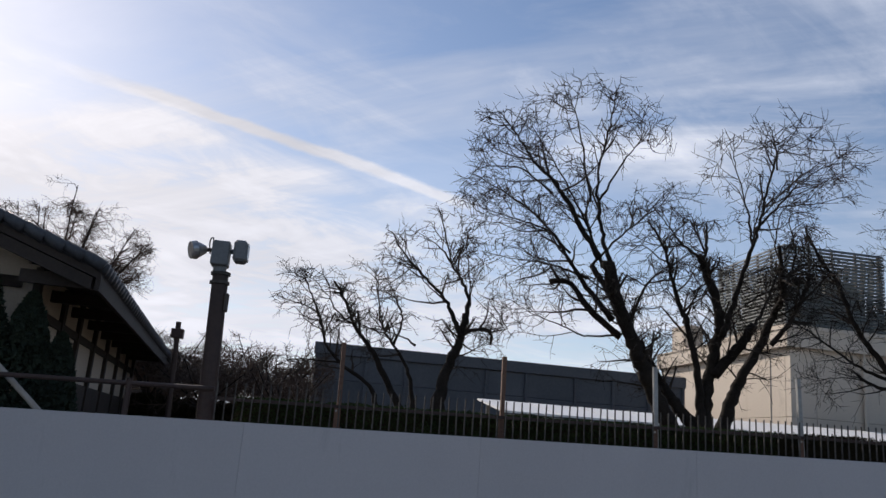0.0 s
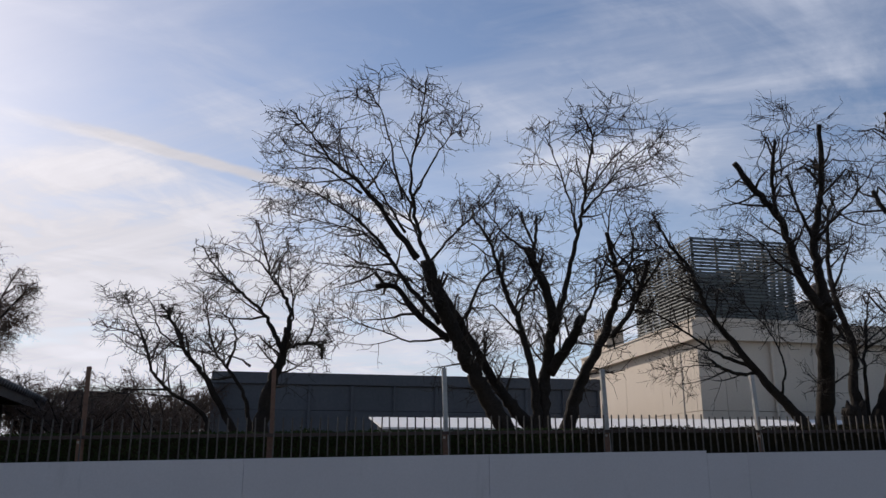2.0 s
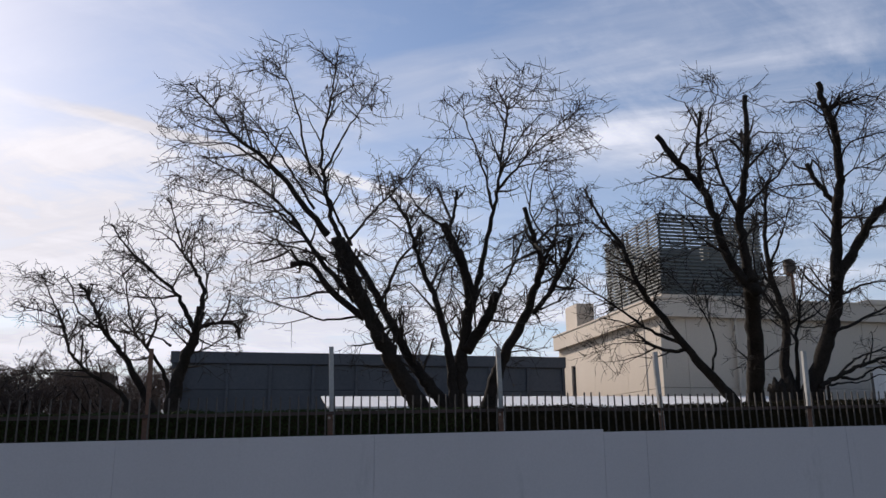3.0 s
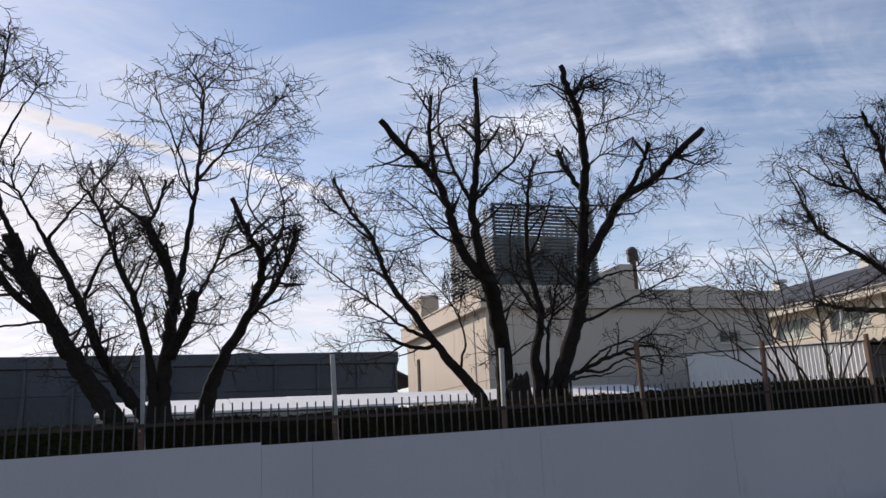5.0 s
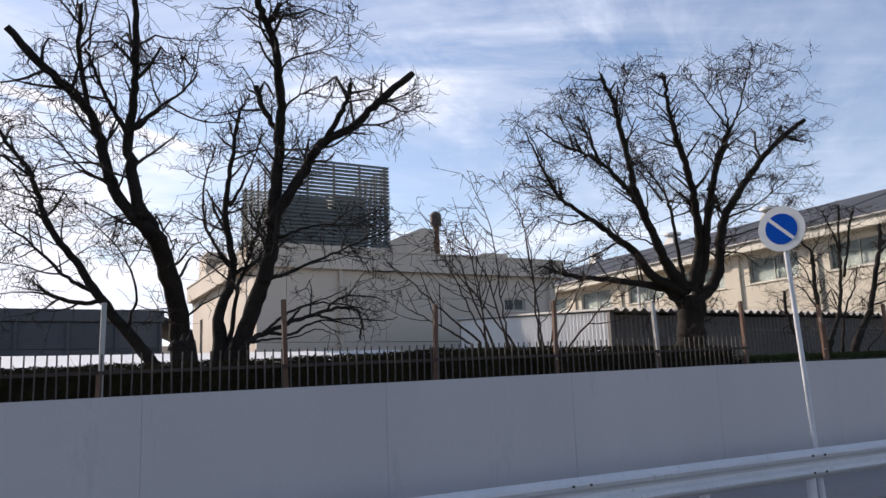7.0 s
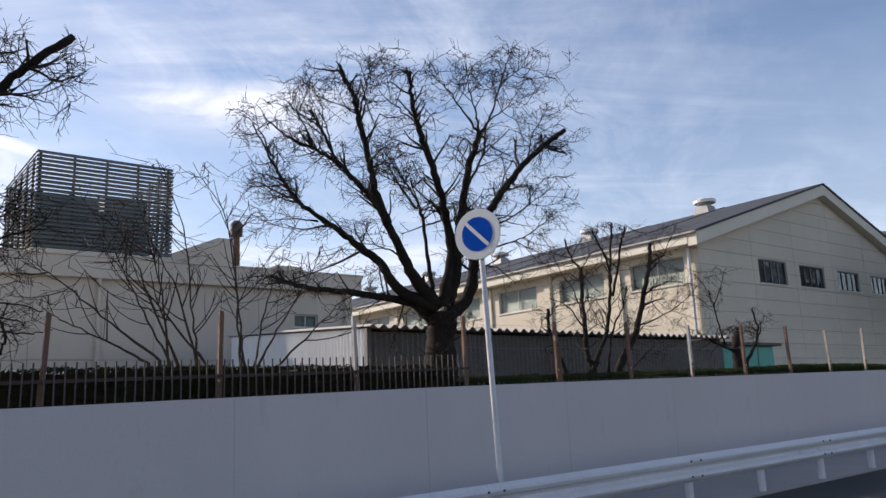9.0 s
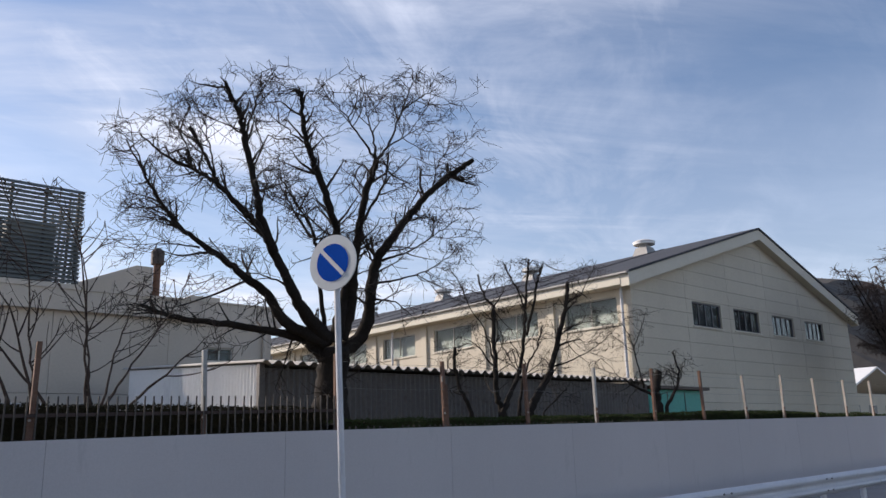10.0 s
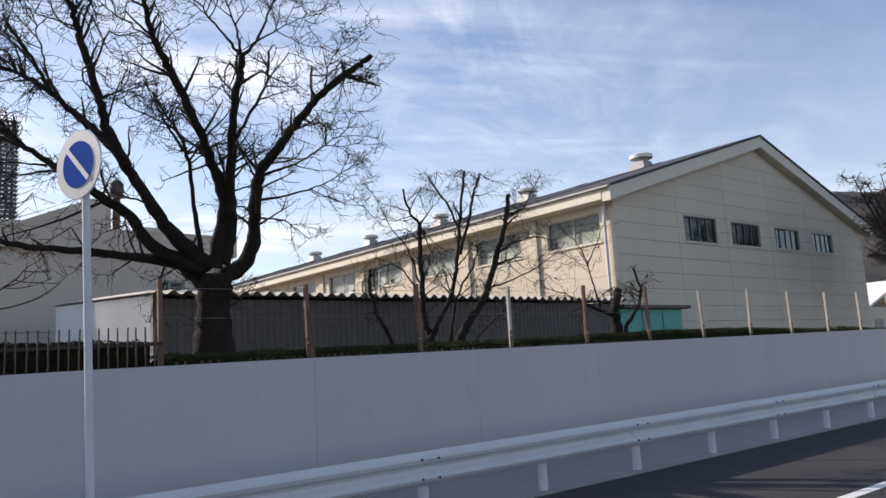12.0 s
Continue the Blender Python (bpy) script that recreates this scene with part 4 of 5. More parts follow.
rod("post", lantern, BROWN_POLE, (-2.12, 14.0, 1.2), (-2.2, 14.0, 3.2), 0.045)
boxed("box", lantern, BROWN_POLE, -2.29, -2.09, 13.92, 14.08, 2.92, 3.08, bevel=0.01)
far_block = thing("far_block", "dark brown distant building beyond the bare trees", "building")
boxed("wall", far_block, TIMBER, -19.3, -14.2, 90, 96, 0.9, 9.0, bevel=0.02)
boxed("roof", far_block, TIMBER, -19.5, -14.0, 89.8, 96.2, 9.005, 9.4, bevel=0.02)

# ---- bare trees ----


def wander(rng, start, way, length, steps, curl, rise, room=None):
    """A crooked line from start along way that turns upwards or droops; room: the least and greatest corner that it turns back from."""
    pts, d = [start.copy()], way.normalized()
    for _ in range(steps):
        if room:
            for k in range(3):
                if pts[-1][k] > room[1][k]:
                    d[k] = -abs(d[k]) * 0.6
                elif pts[-1][k] < room[0][k]:
                    d[k] = abs(d[k]) * 0.6
        d = (d + Vector((rng.gauss(0, curl), rng.gauss(0, curl), rng.gauss(0, curl) + rise))).normalized()
        pts.append(pts[-1] + d * (length / steps))
    return pts


def side_way(rng, t, spread):
    u = Vector((rng.gauss(0, 1), rng.gauss(0, 1), rng.gauss(0, 1)))
    u -= t * u.dot(t)
    u = u.normalized() if u.length > 1e-3 else t.orthogonal().normalized()
    return (t * (1 - spread) + u * spread).normalized()


def point_on(pts, u):
    k = min(int(u * (len(pts) - 1)), len(pts) - 2)
    f = u * (len(pts) - 1) - k
    return pts[k].lerp(pts[k + 1], f), (pts[k + 1] - pts[k]).normalized()


def tree(label, limbs, seed, density=1.0, reach=1.0, curl=0.15, rise=0.055, twig_mat=None, name="bare_tree", fine=1.0, min_z=2.6, thick=1.0, sparse=()):
    """A bare tree: limbs are ((radius at foot, radius at tip), line); a stout tip is a sawn one. Finer wood grows from them by chance."""
    rng = random.Random(seed)
    t = thing(name, label, "tree" if name == "bare_tree" else "shrub", group="bare trees" if name == "bare_tree" else "")
    verts, faces = [], []
    every = [Vector(p) for _, line in limbs for p in line]
    middle = sum(every, Vector()) / len(every)
    middle.z = min(p.z for p in every)
    room = [Vector([min(p[k] for p in every) - 0.06 for k in range(3)]), Vector([max(p[k] for p in every) + (0.06, 0.6, 0.05)[k] for k in range(3)])]
    room[0].y -= 0.4
    for (r0, r1), line in [*limbs, *sparse]:
        few = 0.3 if ((r0, r1), line) in sparse else 1.0
        pts = spline(line, 6)
        slim = 0.98 if r0 > 0.09 else 0.82
        n = len(pts)
        pts = [p + Vector((rng.gauss(0, 1), rng.gauss(0, 1), rng.gauss(0, 0.5))) * 0.012 * (0 < k < n - 1) for k, p in enumerate(pts)]
        radii = [slim * (r0 + (r1 - r0) * (k / (n - 1)) ** 0.55) * rng.uniform(0.92, 1.1) for k in range(n)]
        if line[0][2] < 2.6:
            foot = pts[0] - Vector((0, 0, max(0.3, pts[0].z - terrace_z(pts[0].x) + 0.05)))
            pts, radii = [foot, *pts], [r0 * 1.25, *radii]
        lv, lf = [], []
        tube(lv, lf, pts, radii, 10 if r0 > 0.06 else 7)
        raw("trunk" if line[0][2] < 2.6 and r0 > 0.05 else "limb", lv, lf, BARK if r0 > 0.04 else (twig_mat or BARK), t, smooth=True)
        length = sum((b - a).length for a, b in zip(pts, pts[1:]))
        cut = r1 > 0.03
        for j in range(max(1, int(length * 4.6 * density * few))):
            u = rng.uniform(0.2, 1.0) ** (0.8 if not cut else 1.0)
            u = min(u, 0.985 if not cut else 0.84)
            p, d = point_on(pts, u)
            if p.z < min_z:
                continue
            here = radii[min(int(u * (len(radii) - 1)), len(radii) - 1)]
            l1 = rng.uniform(0.5, 1.05 if cut else 1.6) * reach * (0.4 + 0.6 * few) * (1.0 if rng.random() < 0.75 else 1.35) * (1.1 - 0.82 * u * u * (not cut))
            near = [room[0], Vector((room[1].x, room[1].y, min(room[1].z, p.z + (0.14 + 0.8 * (1 - u)) * reach)))]
            out = p - middle
            out.z *= 0.3
            out = out.normalized() if out.length > 0.01 else d
            br = wander(rng, p, side_way(rng, d, rng.uniform(0.5, 0.85)) + out * 0.3, l1, 8, curl, rise, near)
            ra = min(here * 0.55, rng.uniform(0.011, 0.024)) * thick
            tube(verts, faces, br, [ra * (1 - 0.8 * k / 8) + 0.0015 for k in range(9)], 4)
            for _ in range(max(2, int(8.0 * fine * l1 * rng.uniform(0.7, 1.4)))):
                p2, d2 = point_on(br, rng.uniform(0.15, 1.0))
                l2 = rng.uniform(0.22, 0.75) * reach
                tw = wander(rng, p2, side_way(rng, d2, rng.uniform(0.4, 0.75)), l2, 5, curl * 1.25, rise * 0.6, near)
                tube(verts, faces, tw, [0.0054 * thick * (1 - 0.6 * k / 5) for k in range(6)], 3)
                for _ in range(int(rng.uniform(1.5, 8.5) * fine * l2 / 0.5)):
                    p3, d3 = point_on(tw, rng.uniform(0.15, 1.0))
                    tv = wander(rng, p3, side_way(rng, d3, rng.uniform(0.4, 0.8)), rng.uniform(0.08, 0.34) * reach, 3, curl * 1.3, 0.0)
                    tube(verts, faces, tv, [0.0038 * thick, 0.0034 * thick, 0.003 * thick, 0.002 * thick], 3)
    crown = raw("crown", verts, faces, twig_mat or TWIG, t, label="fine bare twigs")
    crown["kind"] = "stuff"
    return t


def bough(tree_limbs, foot, tip, *line):
    """Adds a bough of a tree: its radius at foot and tip and the line that it follows."""
    tree_limbs.append(((foot, tip), list(line)))


TALL = []
bough(TALL, 0.150, 0.100, (5.94, 12.4, 2.15), (5.62, 12.3, 2.62), (5.38, 12.2, 2.99), (5.12, 12.1, 3.45), (4.85, 12, 3.96), (4.69, 11.9, 4.3), (4.59, 11.8, 4.59))
bough(TALL, 0.060, 0.008, (4.64, 11.8, 4.51), (4.47, 11.73, 4.91), (4.34, 11.67, 5.46), (4.3, 11.6, 6.02), (4.39, 11.5, 6.58), (4.46, 11.4, 7.14), (4.49, 11.3, 7.44))
bough(TALL, 0.075, 0.008, (4.43, 11.8, 4.63), (3.88, 11.48, 5.21), (3.45, 11.16, 5.55), (3.04, 10.98, 5.78), (2.79, 10.94, 6.1), (2.42, 10.9, 6.49))
bough(TALL, 0.070, 0.008, (4.92, 12.4, 3.75), (4.38, 12.44, 4.38), (3.96, 12.48, 5.02), (3.55, 12.52, 5.43), (2.96, 12.56, 5.79), (2.42, 12.6, 6.06))
bough(TALL, 0.075, 0.050, (5.07, 12.4, 3.49), (4.57, 12.5, 3.9), (4.24, 12.6, 4.33), (3.91, 12.7, 4.37))
bough(TALL, 0.028, 0.006, (4.99, 12.3, 3.49), (4.43, 12.38, 3.45), (4, 12.45, 3.6), (3.57, 12.53, 3.75), (3.17, 12.6, 3.96))
bough(TALL, 0.030, 0.006, (4.45, 12.3, 4.39), (3.9, 12.67, 4.64), (3.37, 13.03, 4.76), (2.81, 13.4, 4.92))
bough(TALL, 0.030, 0.006, (4.08, 12.2, 4.76), (3.59, 12.13, 5.1), (2.9, 12.07, 5.22), (2.15, 12, 5.36))
bough(TALL, 0.030, 0.006, (4.22, 11.6, 4.96), (3.79, 11.47, 5.59), (3.4, 11.33, 6.05), (3.01, 11.2, 6.5))
bough(TALL, 0.028, 0.006, (4.15, 11.5, 5.45), (3.93, 11.37, 6.29), (3.74, 11.23, 6.81), (3.56, 11.1, 6.86))
bough(TALL, 0.030, 0.006, (4.31, 11.6, 5.5), (4.63, 11.47, 6.11), (4.87, 11.33, 6.49), (5.06, 11.2, 6.54))
bough(TALL, 0.030, 0.006, (3.55, 11.6, 5.54), (3.04, 11.53, 5.84), (2.63, 11.47, 5.83), (2.32, 11.4, 5.73))
bough(TALL, 0.120, 0.050, (6.36, 12.4, 2.15), (6.07, 12.47, 2.5), (5.87, 12.53, 2.79), (5.65, 12.6, 3.18), (5.45, 12.8, 3.64), (5.14, 13, 4.29), (4.82, 13.2, 4.85))
bough(TALL, 0.040, 0.008, (4.83, 13.2, 4.85), (5.21, 12.97, 5.33), (5.64, 12.73, 5.78), (5.98, 12.5, 6.27))
bough(TALL, 0.045, 0.012, (5.42, 12.8, 3.94), (5.71, 12.7, 4.59), (6.12, 12.6, 4.84))
bough(TALL, 0.040, 0.010, (4.87, 12.8, 4.73), (4.58, 12.63, 5.26), (4.42, 12.47, 5.64), (4.66, 12.3, 6.22))
bough(TALL, 0.100, 0.015, (6.42, 12.3, 2.11), (6.4, 12.26, 2.68), (6.29, 12.21, 3.27), (6.1, 12.17, 3.86), (5.92, 12.13, 4.23), (5.77, 12.09, 4.7), (5.59, 12.04, 5.12), (5.34, 12, 5.42))
bough(TALL, 0.130, 0.065, (6.58, 12.4, 2.06), (6.55, 12.31, 2.73), (6.59, 12.23, 3.13), (6.64, 12.14, 3.54), (6.67, 12.07, 3.78), (6.55, 12.01, 4.27), (6.39, 11.96, 4.6), (6.21, 11.9, 4.92))
bough(TALL, 0.035, 0.008, (6.21, 11.9, 4.9), (5.91, 11.93, 5.09), (5.67, 11.97, 5.4), (5.5, 12, 5.62))
bough(TALL, 0.040, 0.025, (6.28, 11.9, 4.79), (6.42, 12.05, 5.14), (6.49, 12.2, 5.57))
bough(TALL, 0.075, 0.010, (6.67, 12, 3.6), (6.78, 11.77, 4.22), (6.87, 11.53, 4.84), (6.93, 11.3, 5.36), (6.97, 11.07, 5.96), (6.96, 10.83, 6.45), (6.76, 10.6, 6.63))
bough(TALL, 0.022, 0.005, (6.96, 10.8, 6.14), (7.01, 10.8, 6.53), (7.25, 10.8, 6.72))
bough(TALL, 0.035, 0.006, (6.92, 11.4, 5.31), (7.29, 11.27, 5.75), (7.65, 11.13, 6.19), (8.18, 11, 6.61))
bough(TALL, 0.028, 0.006, (6.88, 11.4, 5.05), (6.69, 11.27, 5.68), (6.44, 11.13, 6.21), (6.32, 11, 6.66))
bough(TALL, 0.095, 0.070, (6.63, 12.2, 3), (6.85, 11.85, 3.41), (6.94, 11.5, 3.76))
bough(TALL, 0.045, 0.010, (6.92, 11.6, 3.61), (7.17, 11.57, 4.1), (7.35, 11.53, 4.6), (7.6, 11.5, 5.06))
bough(TALL, 0.140, 0.035, (7.09, 12.8, 2.09), (7.25, 12.74, 2.66), (7.44, 12.69, 3.09), (7.76, 12.63, 3.71), (7.89, 12.44, 4.2), (7.87, 12.13, 4.45), (7.64, 11.81, 4.72), (7.41, 11.5, 5.12))
bough(TALL, 0.055, 0.040, (7.79, 12.4, 3.62), (8.13, 12.3, 4.09), (8.3, 12.2, 4.51), (8.4, 12.1, 4.85))
bough(TALL, 0.050, 0.010, (7.95, 12.5, 4.39), (8.17, 12.4, 4.83), (8.22, 12.3, 5.27), (8.07, 12.2, 5.89))
bough(TALL, 0.030, 0.006, (7.79, 12.4, 3.66), (8.11, 12.2, 3.79), (8.34, 12, 3.94))
bough(TALL, 0.030, 0.006, (8.11, 12.1, 4.67), (7.67, 12, 5.17), (7.75, 11.9, 5.86), (8.1, 11.8, 6.21))
bough(TALL, 0.030, 0.006, (6.13, 12.3, 3.81), (6.33, 12.15, 4.38), (6.65, 12, 4.7))
SAWN = []
bough(SAWN, 0.170, 0.120, (12, 13, 2.25), (11.79, 12.55, 3.09), (11.46, 12, 3.82), (11.16, 11.55, 4.16))
bough(SAWN, 0.095, 0.050, (11.28, 11.55, 3.91), (10.89, 11.53, 4.34), (10.68, 11.51, 4.82), (10.5, 11.41, 5.41), (10, 11.23, 5.82), (9.48, 11.05, 6.28))
bough(SAWN, 0.100, 0.038, (11.17, 11.5, 4.11), (11.04, 11.4, 4.52), (10.93, 11.3, 5.12), (10.96, 11.15, 5.6), (10.95, 10.95, 6.05), (10.9, 10.75, 6.96))
bough(SAWN, 0.050, 0.020, (10.92, 11.3, 5.14), (10.72, 11.2, 5.47), (10.51, 11.1, 5.85), (10.36, 11, 6.14))
bough(SAWN, 0.050, 0.032, (10.44, 11.5, 5.59), (10.31, 11.3, 6.21), (10.3, 11.1, 6.78))
bough(SAWN, 0.022, 0.005, (10.41, 11.2, 6.22), (10.48, 11.13, 6.82), (10.62, 11.07, 7.12), (10.5, 11, 7.35))
bough(SAWN, 0.045, 0.010, (10.93, 11.2, 5.13), (11.31, 11.13, 5.54), (11.74, 11.07, 6), (11.56, 11, 6.23))
bough(SAWN, 0.028, 0.006, (11.03, 11.2, 6.11), (11.28, 11.1, 6.14), (11.47, 11, 6.04))
bough(SAWN, 0.110, 0.020, (11.52, 12.9, 2.3), (11.2, 13.03, 2.73), (10.78, 13.16, 3.32), (10.54, 13.26, 3.72), (10.16, 13.3, 4.22), (9.94, 13.34, 4.78), (9.79, 13.36, 5.17), (9.38, 13.38, 5.71), (9.2, 13.4, 6.16))
bough(SAWN, 0.055, 0.010, (10.79, 13.2, 3.31), (10.41, 13.62, 3.58), (10.03, 14.05, 4.04), (9.46, 14.47, 4.6), (8.86, 14.9, 5.21))
bough(SAWN, 0.055, 0.030, (10.89, 13.15, 3.23), (10.63, 13.17, 3.16), (10.21, 13.18, 3.25), (10.02, 13.2, 3.4))
bough(SAWN, 0.022, 0.005, (10.21, 13.2, 3.28), (9.7, 13.2, 3.3), (9.09, 13.2, 3.17))
bough(SAWN, 0.032, 0.007, (11.22, 13, 2.82), (11.3, 12.97, 3.37), (11.09, 12.95, 3.87), (10.74, 12.93, 4.25), (10.34, 12.9, 4.6))
bough(SAWN, 0.030, 0.006, (9.81, 13.3, 5.05), (9.44, 13.27, 5.31), (9.08, 13.23, 5.56), (8.81, 13.2, 5.82))
bough(SAWN, 0.030, 0.006, (10.76, 11.5, 4.56), (10.4, 11.47, 4.71), (10.06, 11.43, 5.1), (9.65, 11.4, 5.32))
bough(SAWN, 0.130, 0.015, (12.43, 12.6, 2.34), (12.48, 12.75, 3), (12.69, 12.9, 3.71), (12.61, 13.1, 4.67), (12.74, 13.3, 5.41), (12.86, 13.28, 6.29), (13.03, 13.25, 6.76))
bough(SAWN, 0.060, 0.015, (12.56, 12.6, 2.44), (12.72, 12.7, 3.3), (12.95, 12.8, 3.99), (13.19, 12.9, 4.72))
bough(SAWN, 0.045, 0.012, (12.66, 12.9, 3.71), (12.3, 12.97, 4.3), (12.25, 13.03, 5.01), (12.46, 13.1, 5.76))
bough(SAWN, 0.045, 0.010, (12.71, 13.3, 4.79), (13.03, 13.2, 5.41), (13.18, 13.1, 6.02))
bough(SAWN, 0.160, 0.045, (12.62, 12.4, 2.34), (12.86, 12.2, 3.1), (13.02, 12, 3.75), (13.04, 11.88, 4.42), (13.08, 11.79, 5.12), (13.07, 11.65, 5.62), (13.02, 11.45, 6.1), (12.86, 11.28, 6.82), (12.68, 11.2, 7.16), (12.55, 11.12, 7.51))
bough(SAWN, 0.105, 0.050, (13, 11.9, 4.21), (13.15, 11.73, 4.55), (13.42, 11.57, 5), (13.62, 11.4, 5.39), (14.04, 11.17, 5.63), (14.36, 10.95, 5.98), (14.84, 10.72, 6.43))
bough(SAWN, 0.058, 0.040, (13.68, 11.3, 5.46), (13.89, 11.12, 5.92), (13.93, 10.94, 6.22))
bough(SAWN, 0.060, 0.048, (13.11, 11.77, 5.56), (12.89, 11.87, 5.98), (12.8, 11.97, 6.37))
bough(SAWN, 0.025, 0.005, (12.99, 11.4, 6.2), (13, 11.11, 6.45), (13.15, 10.82, 6.47), (13.49, 10.54, 6.51), (13.78, 10.25, 6.56))
bough(SAWN, 0.048, 0.010, (12.92, 12, 3.39), (13.42, 11.95, 3.58), (14.04, 11.9, 3.86), (14.57, 11.85, 4.11), (14.94, 11.8, 4.2))
bough(SAWN, 0.035, 0.007, (13.12, 11.9, 4.03), (13.61, 11.83, 4.22), (14, 11.77, 4.26), (14.38, 11.7, 4.22))
bough(SAWN, 0.030, 0.006, (14.05, 11.2, 5.64), (14.37, 11.1, 5.67), (14.72, 11, 5.59))
bough(SAWN, 0.030, 0.006, (13.09, 11.6, 5.94), (13.39, 11.45, 6.16), (13.67, 11.3, 6.08))
FAN = []
bough(FAN, 0.330, 0.260, (21.98, 12.64, 2.33), (21.94, 12.54, 2.94), (21.95, 12.45, 3.45))
bough(FAN, 0.140, 0.030, (21.9, 12.6, 3.18), (21.57, 12.65, 3.5), (21.32, 12.7, 3.62), (20.6, 12.75, 3.71), (19.88, 12.8, 3.76), (19.19, 12.85, 3.81), (18.6, 12.9, 3.97))
bough(FAN, 0.130, 0.012, (21.75, 12.5, 3.5), (20.98, 12.57, 3.87), (20.66, 12.63, 4.31), (20.28, 12.7, 4.58), (19.88, 12.8, 4.88), (19.42, 12.9, 5.17), (19.07, 13, 5.48), (18.79, 12.83, 5.71), (18.47, 12.67, 6.01), (18.08, 12.5, 6.48))
bough(FAN, 0.030, 0.006, (19.58, 13, 5.05), (19.22, 13, 5.05), (18.46, 13, 4.95))
bough(FAN, 0.155, 0.012, (21.83, 12.5, 3.57), (21.28, 12.35, 3.95), (20.94, 12.2, 4.27), (20.52, 12.05, 4.8), (20.23, 11.96, 5.12), (19.96, 11.9, 5.34), (19.63, 11.84, 5.55), (19.34, 11.86, 5.8), (19.04, 12.04, 6.03), (18.61, 12.22, 6.23), (18.25, 12.4, 6.58))
bough(FAN, 0.095, 0.030, (20.42, 12, 4.89), (20.1, 11.91, 5.45), (19.96, 11.82, 5.86), (19.71, 11.73, 6.54), (19.59, 11.69, 6.95), (19.4, 11.65, 7.26), (19.25, 11.61, 7.47))
bough(FAN, 0.028, 0.006, (19.68, 11.7, 6.69), (19.82, 11.67, 7.17), (19.9, 11.63, 7.5), (19.98, 11.6, 7.71))
bough(FAN, 0.045, 0.022, (19.41, 12, 5.8), (19.19, 11.93, 6.16), (18.97, 11.87, 6.45), (18.79, 11.8, 6.64))
bough(FAN, 0.070, 0.012, (21.74, 12.4, 3.55), (21.59, 12.4, 4.34), (21.51, 12.4, 5.2), (21.35, 12.48, 5.68), (21.14, 12.64, 6.13), (20.93, 12.8, 6.59))
bough(FAN, 0.055, 0.045, (22.04, 12.1, 4.73), (21.75, 12, 5.06), (21.49, 11.9, 5.29))
bough(FAN, 0.040, 0.010, (21.5, 12.6, 5.44), (21.32, 12.8, 5.85), (21.18, 13, 6.34), (21.06, 13.2, 6.74))
bough(FAN, 0.140, 0.030, (21.9, 12.4, 3.52), (21.94, 12.25, 4.07), (21.93, 12.1, 4.62), (21.58, 11.8, 5.18), (21.14, 11.5, 5.8), (20.78, 11.35, 6.31), (20.56, 11.2, 6.55), (20.41, 11.14, 6.92), (20.37, 11.09, 7.42))
bough(FAN, 0.025, 0.006, (20.62, 11.3, 6.57), (20.24, 11.27, 6.76), (19.91, 11.23, 6.89), (19.73, 11.2, 7.1))
bough(FAN, 0.115, 0.050, (22.05, 12.4, 3.58), (22.1, 12.16, 4.17), (21.96, 11.88, 4.87), (21.85, 11.52, 5.62), (21.81, 11.2, 6.18), (21.73, 10.9, 6.47))
bough(FAN, 0.035, 0.007, (21.73, 10.9, 6.47), (21.63, 10.87, 6.88), (21.49, 10.83, 7.22), (21.39, 10.8, 7.72))
bough(FAN, 0.040, 0.007, (21.73, 10.9, 6.47), (21.96, 10.88, 6.75), (22.25, 10.85, 7.46), (22.48, 10.82, 8.04), (22.49, 10.8, 8.27))
bough(FAN, 0.035, 0.007, (21.73, 10.9, 6.47), (21.39, 10.9, 6.82), (21.02, 10.9, 7.2), (20.77, 10.9, 7.33))
bough(FAN, 0.022, 0.005, (21.98, 10.9, 6.77), (22.43, 10.85, 7.1), (22.98, 10.8, 7.5))
bough(FAN, 0.022, 0.005, (22.29, 10.9, 7.49), (22.77, 10.85, 7.93), (23.1, 10.8, 8.13))
bough(FAN, 0.045, 0.020, (22.07, 11.9, 5.53), (22.28, 11.8, 5.94), (22.53, 11.7, 6.49), (22.53, 11.6, 6.99))
bough(FAN, 0.160, 0.045, (22.12, 12.5, 3.4), (22.39, 12.33, 3.62), (22.47, 12.17, 4.01), (22.45, 12, 4.67), (22.48, 11.86, 5.05), (22.8, 11.74, 5.53), (23.09, 11.57, 5.97), (23.44, 11.34, 6.42), (23.92, 11.14, 6.84), (24.08, 10.94, 7))
bough(FAN, 0.035, 0.026, (23.39, 11.6, 6.27), (23.29, 11.6, 6.54), (23.32, 11.6, 6.84))
bough(FAN, 0.025, 0.005, (23.44, 11.4, 6.41), (23.49, 11.3, 6.88), (23.93, 11.2, 7.52))
bough(FAN, 0.035, 0.007, (22.55, 11.9, 4.99), (22.99, 11.67, 5.17), (23.48, 11.43, 5.53), (23.93, 11.2, 5.88))
bough(FAN, 0.035, 0.007, (22.45, 12, 4.57), (23.08, 11.87, 4.73), (23.71, 11.73, 5), (24.25, 11.6, 5.43))
bough(FAN, 0.030, 0.007, (22.41, 12, 4.28), (22.88, 11.9, 4.26), (23.29, 11.8, 3.95))
bough(FAN, 0.025, 0.006, (18.95, 12.6, 5.36), (18.65, 12.55, 5.42), (18.33, 12.5, 5.45))
bough(FAN, 0.025, 0.006, (19.15, 12.4, 6.17), (18.96, 12.4, 6.64), (18.69, 12.4, 6.93), (18.44, 12.4, 7))
